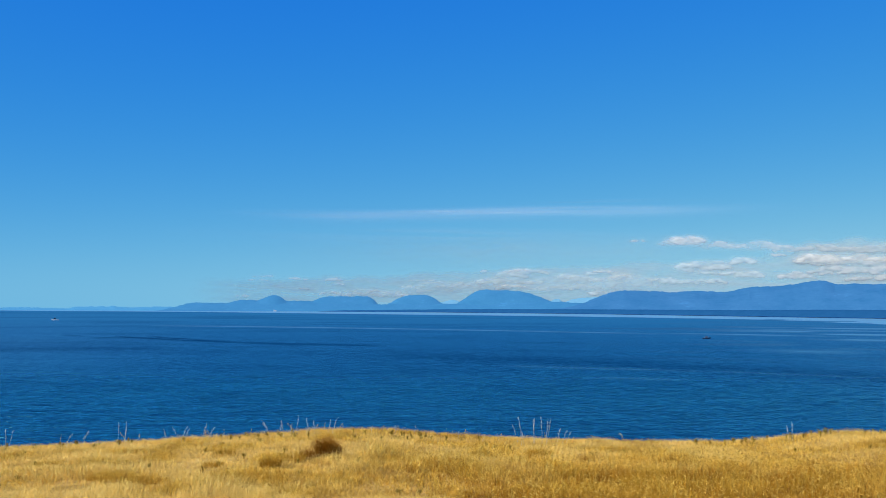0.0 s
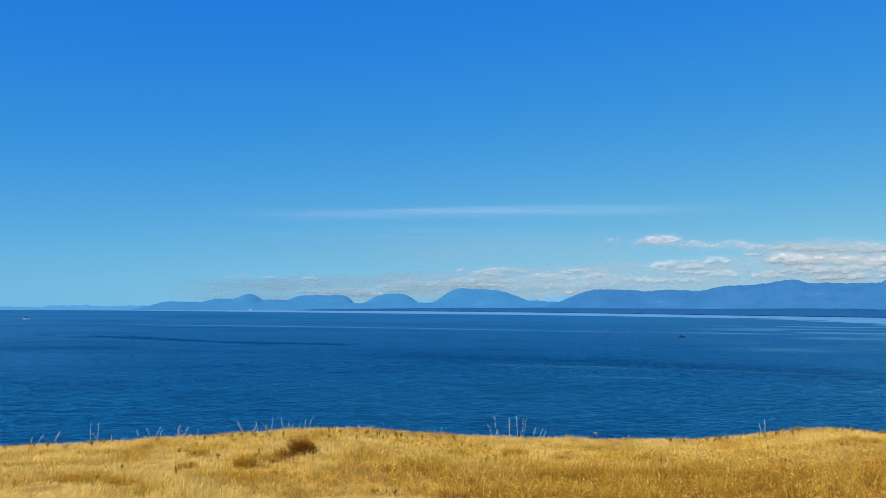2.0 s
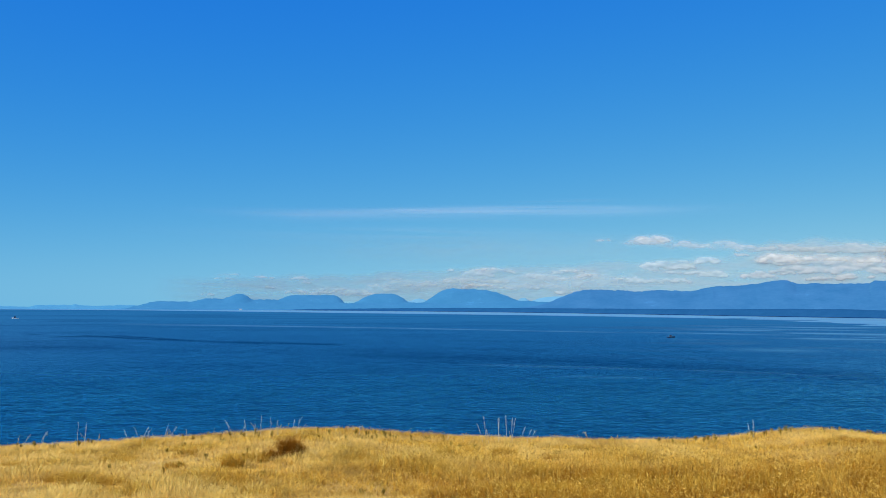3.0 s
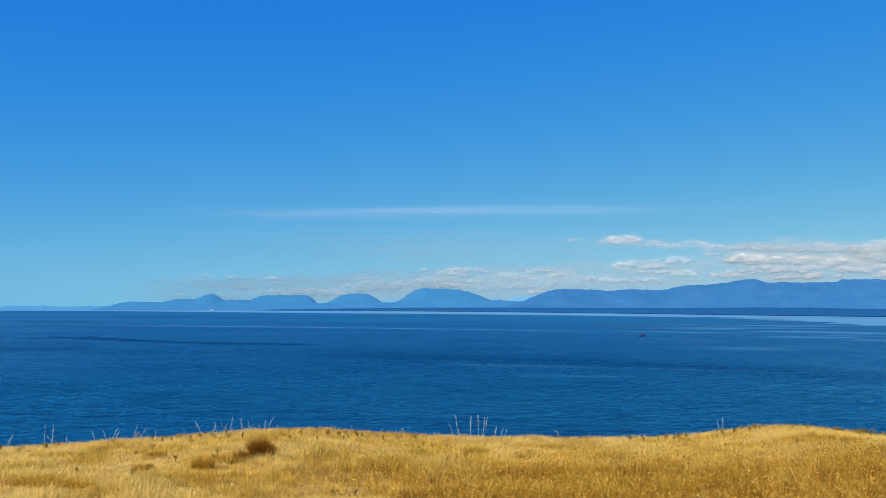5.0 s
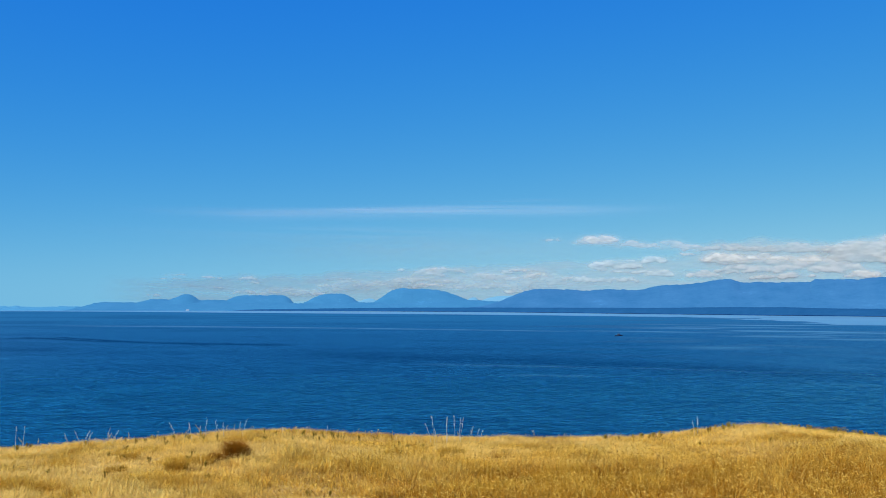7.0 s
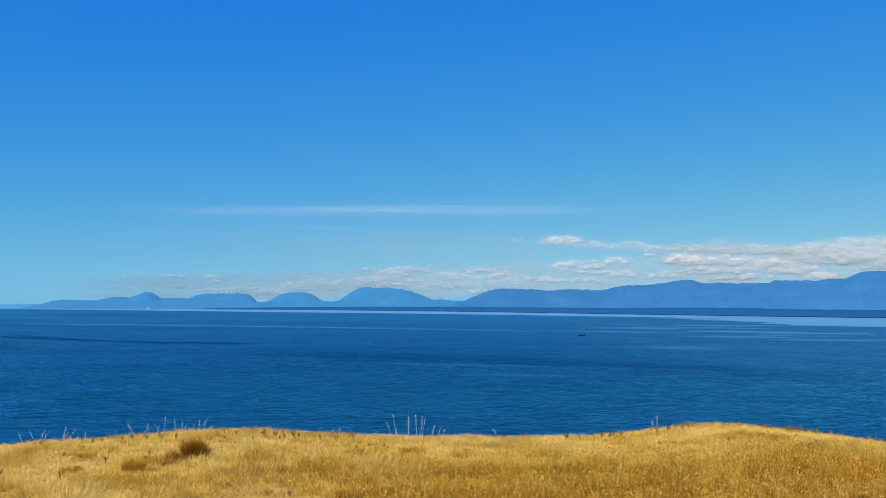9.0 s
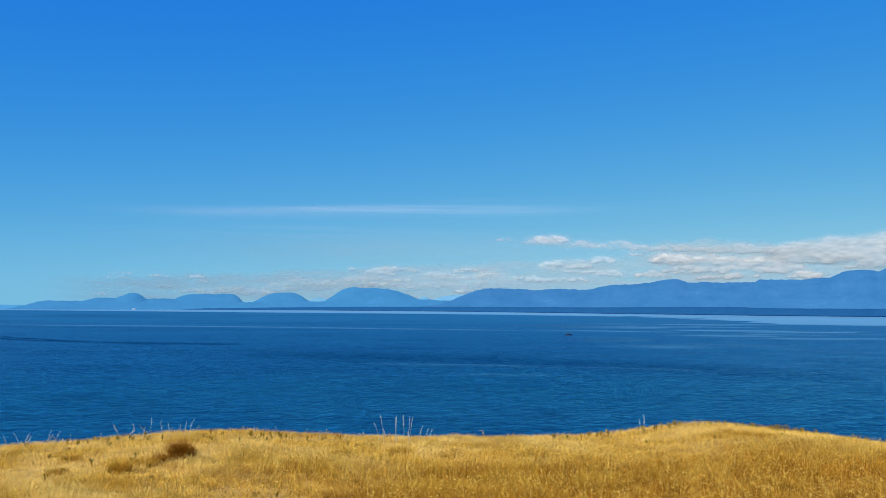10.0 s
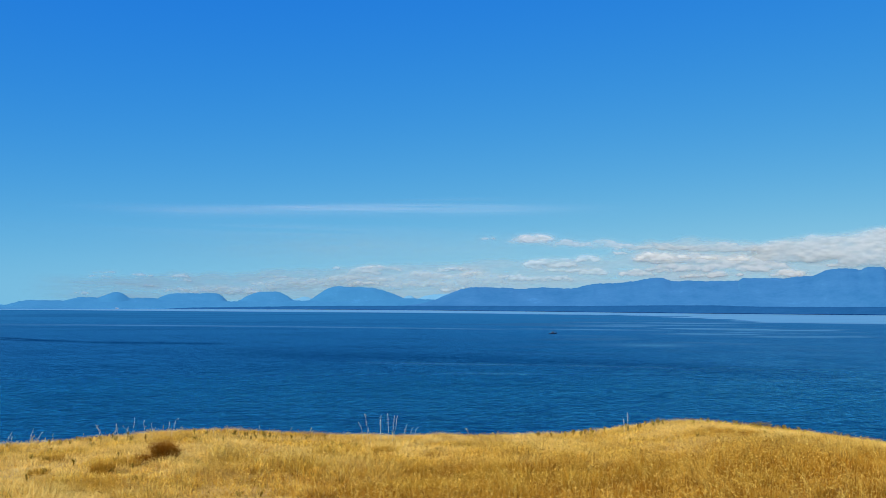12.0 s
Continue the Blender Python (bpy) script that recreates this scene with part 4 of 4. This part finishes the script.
# stalks on the brow: place, height of the tip, lean, heading, plume
for sx, sy, top, sl, sd, sp in [
        (0.99, 11.6, 0.25, 0.12, 2.6, 0.9), (1.02, 11.5, 0.10, 0.2, 2.8, 0.6), (0.95, 11.6, 0.15, 0.30, 3.0, 0.5), (1.14, 11.6, 0.24, 0.05, 1.0, 0.9), (1.16, 11.7, 0.20, 0.08, 2.0, 0.8), (1.25, 11.6, 0.26, 0.06, 2.4, 0.9),
        (1.29, 11.5, 0.24, 0.06, 0.4, 0.9), (1.33, 11.7, 0.22, 0.12, 0.2, 0.6), (1.43, 11.6, 0.12, 0.2, 0.3, 0.6), (1.49, 11.6, 0.08, 0.35, 0.1, 0.5), (1.55, 11.7, 0.06, 0.4, 0.1, 0.4), (0.72, 11.7, 0.02, 0.3, 2.5, 0.5), (0.50, 11.7, 0.02, 0.4, 0.5, 0.3),
        (-1.82, 11.6, 0.26, 0.12, 1.0, 0.35), (-1.38, 11.6, 0.24, 0.35, 0.3, 0.5), (-1.43, 11.7, 0.19, 0.1, 0.5, 0.4), (-1.71, 11.7, 0.20, 0.1, 1.6, 0.5), (-1.60, 11.6, 0.19, 0.1, 2.0, 0.4),
        (-2.15, 11.6, 0.18, 0.5, 2.8, 0.5), (-2.20, 11.7, 0.13, 0.4, 2.6, 0.5), (-1.98, 11.6, 0.19, 0.25, 2.5, 0.5), (-2.03, 11.6, 0.15, 0.15, 1.0, 0.5), (-1.92, 11.7, 0.13, 0.2, 0.5, 0.4), (-2.08, 11.6, 0.11, 0.4, 0.2, 0.4),
        (-3.44, 11.6, 0.07, 0.3, 2.6, 0.6), (-3.33, 11.7, 0.08, 0.4, 2.8, 0.5), (-3.26, 11.6, 0.10, 0.3, 0.4, 0.6), (-3.22, 11.6, 0.08, 0.3, 0.4, 0.5), (-2.99, 11.6, 0.14, 0.15, 0.5, 0.5), (-2.93, 11.6, 0.11, 0.4, 0.3, 0.4),
        (-4.02, 11.5, 0.18, 0.05, 1.0, 0.2), (-3.92, 11.5, 0.18, 0.05, 2.0, 0.2), (-3.97, 11.6, 0.12, 0.1, 0.5, 0.2), (-4.46, 11.5, 0.07, 0.3, 0.3, 0.5), (-4.52, 11.6, 0.03, 0.4, 0.2, 0.5), (-4.7, 11.6, 0.02, 0.4, 0.2, 0.5), (-5.46, 11.6, 0.07, 0.2, 2.0, 0.4), (-5.41, 11.6, 0.05, 0.2, 1.0, 0.4),
        (4.41, 11.7, 0.19, 0.10, 1.0, 0.8), (4.37, 11.7, 0.15, 0.15, 2.4, 0.6), (-0.9, 11.7, 0.12, 0.1, 1.0, 0.3), (-0.35, 11.6, 0.14, 0.05, 1.0, 0.2), (0.2, 11.7, 0.06, 0.1, 1.0, 0.3), (-0.6, 11.7, 0.13, 0.1, 1.0, 0.2)]:
    tall_stalk(sx, sy, top - float(ground(sx, sy)) + 0.02, sl, sd, sp, "dry pale grass stalk with a feathery seed plume on the brow")

for k in range(46):
    sx, sy = -5.6 + 9.6 * RNG.random(), 11.5 + 0.4 * RNG.random()
    tall_stalk(sx, sy, 0.10 + 0.07 * RNG.random(), 0.15 + 0.5 * RNG.random(), 6.28 * RNG.random(), 0.15 + 0.4 * RNG.random(), "short bent straw stalk on the brow", mat_seed)

for wx, wy, ws in [(-0.55, 11.4, 0.10), (-0.15, 11.6, 0.10), (-1.05, 11.3, 0.09), (-0.39, 8.25, 0.06), (-0.93, 9.2, 0.05), (-0.2, 8.3, 0.03), (-2.2, 11.2, 0.07), (-1.75, 10.3, 0.05),
                   (1.75, 10.8, 0.13), (2.15, 11.0, 0.08), (2.9, 11.0, 0.12), (-4.7, 11.4, 0.10), (-5.4, 11.4, 0.12), (-4.3, 11.5, 0.08), (0.25, 11.7, 0.07), (3.9, 11.7, 0.10)]:
    weed(wx, wy, ws, "small dull green weed in the dry grass")
for k in range(50):
    weed(-5.5 + 12 * RNG.random(), 8.6 + 2.8 * RNG.random(), 0.015 + 0.025 * RNG.random(), "tiny dull green weed in the dry grass", 0.012 * RNG.random())
for k in range(70):
    weed(5.3 + 3.7 * RNG.random(), 11.75 + 0.4 * RNG.random(), 0.015 + 0.045 * RNG.random() ** 2, "low green weed along the brow of the mound", 0.035 * RNG.random())
for k in range(26):
    weed(3.2 + 1.8 * RNG.random(), 11.75 + 0.3 * RNG.random(), 0.012 + 0.035 * RNG.random() ** 2, "low green weed behind the flank of the mound", 0.02 * RNG.random())
for k in range(40):
    weed(-6.0 + 6.5 * RNG.random(), 11.45 + 0.35 * RNG.random(), 0.012 + 0.035 * RNG.random() ** 2, "low dull green weed along the brow", 0.03 * RNG.random())


# ---- boats and the far house ----
def box_bm(bm, x0, x1, y0, y1, z0, z1, taper=0.0):
    vs = [bm.verts.new(p) for p in ((x0, y0, z0), (x1, y0, z0), (x1, y1, z0), (x0, y1, z0),
                                    (x0 + taper, y0 + taper, z1), (x1 - taper, y0 + taper, z1), (x1 - taper, y1 - taper, z1), (x0 + taper, y1 - taper, z1))]
    for f in ((3, 2, 1, 0), (4, 5, 6, 7), (0, 1, 5, 4), (1, 2, 6, 5), (2, 3, 7, 6), (3, 0, 4, 7)):
        bm.faces.new([vs[i] for i in f])


def hull_bm(length, beam, depth, sheer):
    """A boat's hull, bow towards +x."""
    bm = bmesh.new()
    rows = []
    for i in range(13):
        u = i / 12
        w = beam / 2 * (1 - max(0, (u - 0.45) / 0.55) ** 2.2) * (0.86 + 0.14 * min(1, u * 3))
        w = max(w, 0.02)
        zt = depth * 0.62 + sheer * u ** 2.5
        x = (u - 0.5) * length
        rows.append([bm.verts.new((x + 0.12 * length * k[2] * u ** 3, w * k[0], z)) for k, z in
                     (((-1, 0, 1), zt), ((-0.82, 0, 0.4), 0.0), ((-0.3, 0, 0), -depth * 0.38), ((0.3, 0, 0), -depth * 0.38), ((0.82, 0, 0.4), 0.0), ((1, 0, 1), zt))])
    for a, b in zip(rows, rows[1:]):
        for i in range(5):
            bm.faces.new((a[i], a[i + 1], b[i + 1], b[i]))
        bm.faces.new((a[5], a[0], b[0], b[5]))
    bm.faces.new(rows[0][::-1]), bm.faces.new(rows[-1])
    bmesh.ops.recalc_face_normals(bm, faces=bm.faces)
    return bm


def rod_bm(p, q, r):
    bm = bmesh.new()
    p, q = Vector(p), Vector(q)
    bmesh.ops.create_cone(bm, cap_ends=True, segments=8, radius1=r, radius2=r * 0.7, depth=(q - p).length,
                          matrix=Matrix.Translation((p + q) / 2) @ (q - p).to_track_quat("Z", "Y").to_matrix().to_4x4())
    return bm


def boat(place, heading, length, hull_mat, cabin_mat, label, cabin, mast):
    root = new("fishing_boat")
    root.matrix_basis = pose(*place, 0, 0, heading)
    tagged(root, label, "boat", "boats on the water")
    beam, depth = length * 0.32, length * 0.20
    hull = part("hull", hull_bm(length, beam, depth, length * 0.07), hull_mat, root)
    bm = bmesh.new()
    box_bm(bm, -length * 0.5, length * 0.48, -beam * 0.40, beam * 0.40, depth * 0.62, depth * 0.66, 0.02)
    part("deck", bm, mat_metal, root)
    x0, x1, h = cabin
    bm = bmesh.new()
    box_bm(bm, x0 * length, x1 * length, -beam * 0.34, beam * 0.34, depth * 0.64, depth * 0.64 + h, 0.06 * h)
    house = part("cabin", bm, cabin_mat, root)
    bm = bmesh.new()
    box_bm(bm, x0 * length - 0.15, x1 * length + 0.25, -beam * 0.38, beam * 0.38, depth * 0.64 + h, depth * 0.64 + h + 0.10, 0.02)
    part("cabin_roof", bm, cabin_mat, root)
    for s in (-1, 1):
        for i in range(3):
            a = x0 + (x1 - x0) * (0.12 + 0.29 * i)
            bm = bmesh.new()
            box_bm(bm, a * length, (a + (x1 - x0) * 0.2) * length, s * beam * 0.325 - 0.03, s * beam * 0.325 + 0.03, depth * 0.64 + h * 0.52, depth * 0.64 + h * 0.85)
            part("window", bm, mat_glass, house)
    part("mast", rod_bm(((x0 + x1) / 2 * length, 0, depth * 0.64 + h), ((x0 + x1) / 2 * length - 0.1, 0, depth * 0.64 + h + mast), 0.05 + length * 0.003), mat_metal, root)
    part("bow_rail", rod_bm((length * 0.2, -beam * 0.25, depth * 0.66 + 0.7), (length * 0.5, 0, depth * 0.66 + 0.95), 0.03), mat_metal, root)
    part("stern_pole", rod_bm((-length * 0.42, 0, depth * 0.6), (-length * 0.44, 0, depth * 0.6 + mast * 0.5), 0.04), mat_metal, root)
    return root


boat((155.3, 543.4, SEA_Z), 8, 4.5, mat_hull, mat_cabin, "small dark cabin boat lying on calm water", (-0.18, 0.16, 0.76), 0.7)
boat((-491.1, 1166.9, SEA_Z), 200, 7.6, mat_white, mat_hull, "white-hulled fishing boat with a dark cabin", (-0.05, 0.25, 1.85), 2.0)


def far_house(azd, reach, width, depth, height):
    root = new("house")
    x, y = reach * math.sin(radians(azd)), reach * math.cos(radians(azd))
    root.matrix_basis = pose(x, y, SEA_Z + 4.0, 0, 0, -azd + 12)
    tagged(root, "pale house on the far shore", "house")
    bm = bmesh.new()
    box_bm(bm, -width / 2, width / 2, -depth / 2, depth / 2, -4.0, height)
    part("wall", bm, mat_house, root)
    bm = bmesh.new()
    w, d = width / 2 + 0.6, depth / 2 + 0.6
    vs = [bm.verts.new(p) for p in ((-w, -d, height), (w, -d, height), (w, d, height), (-w, d, height), (-w, 0, height + 1.5), (w, 0, height + 1.5))]
    for f in ((0, 1, 5, 4), (2, 3, 4, 5), (1, 2, 5), (3, 0, 4), (3, 2, 1, 0)):
        bm.faces.new([vs[i] for i in f])
    part("roof", bm, mat_roof, root)
    for i in range(4):
        bm = bmesh.new()
        a = -width / 2 + width * (0.1 + 0.22 * i)
        box_bm(bm, a, a + width * 0.12, -depth / 2 - 0.06, -depth / 2 + 0.02, height * 0.45, height * 0.8)
        part("window", bm, mat_glass, root)


far_house(-10.35, 4528, 12, 7, 1.0)
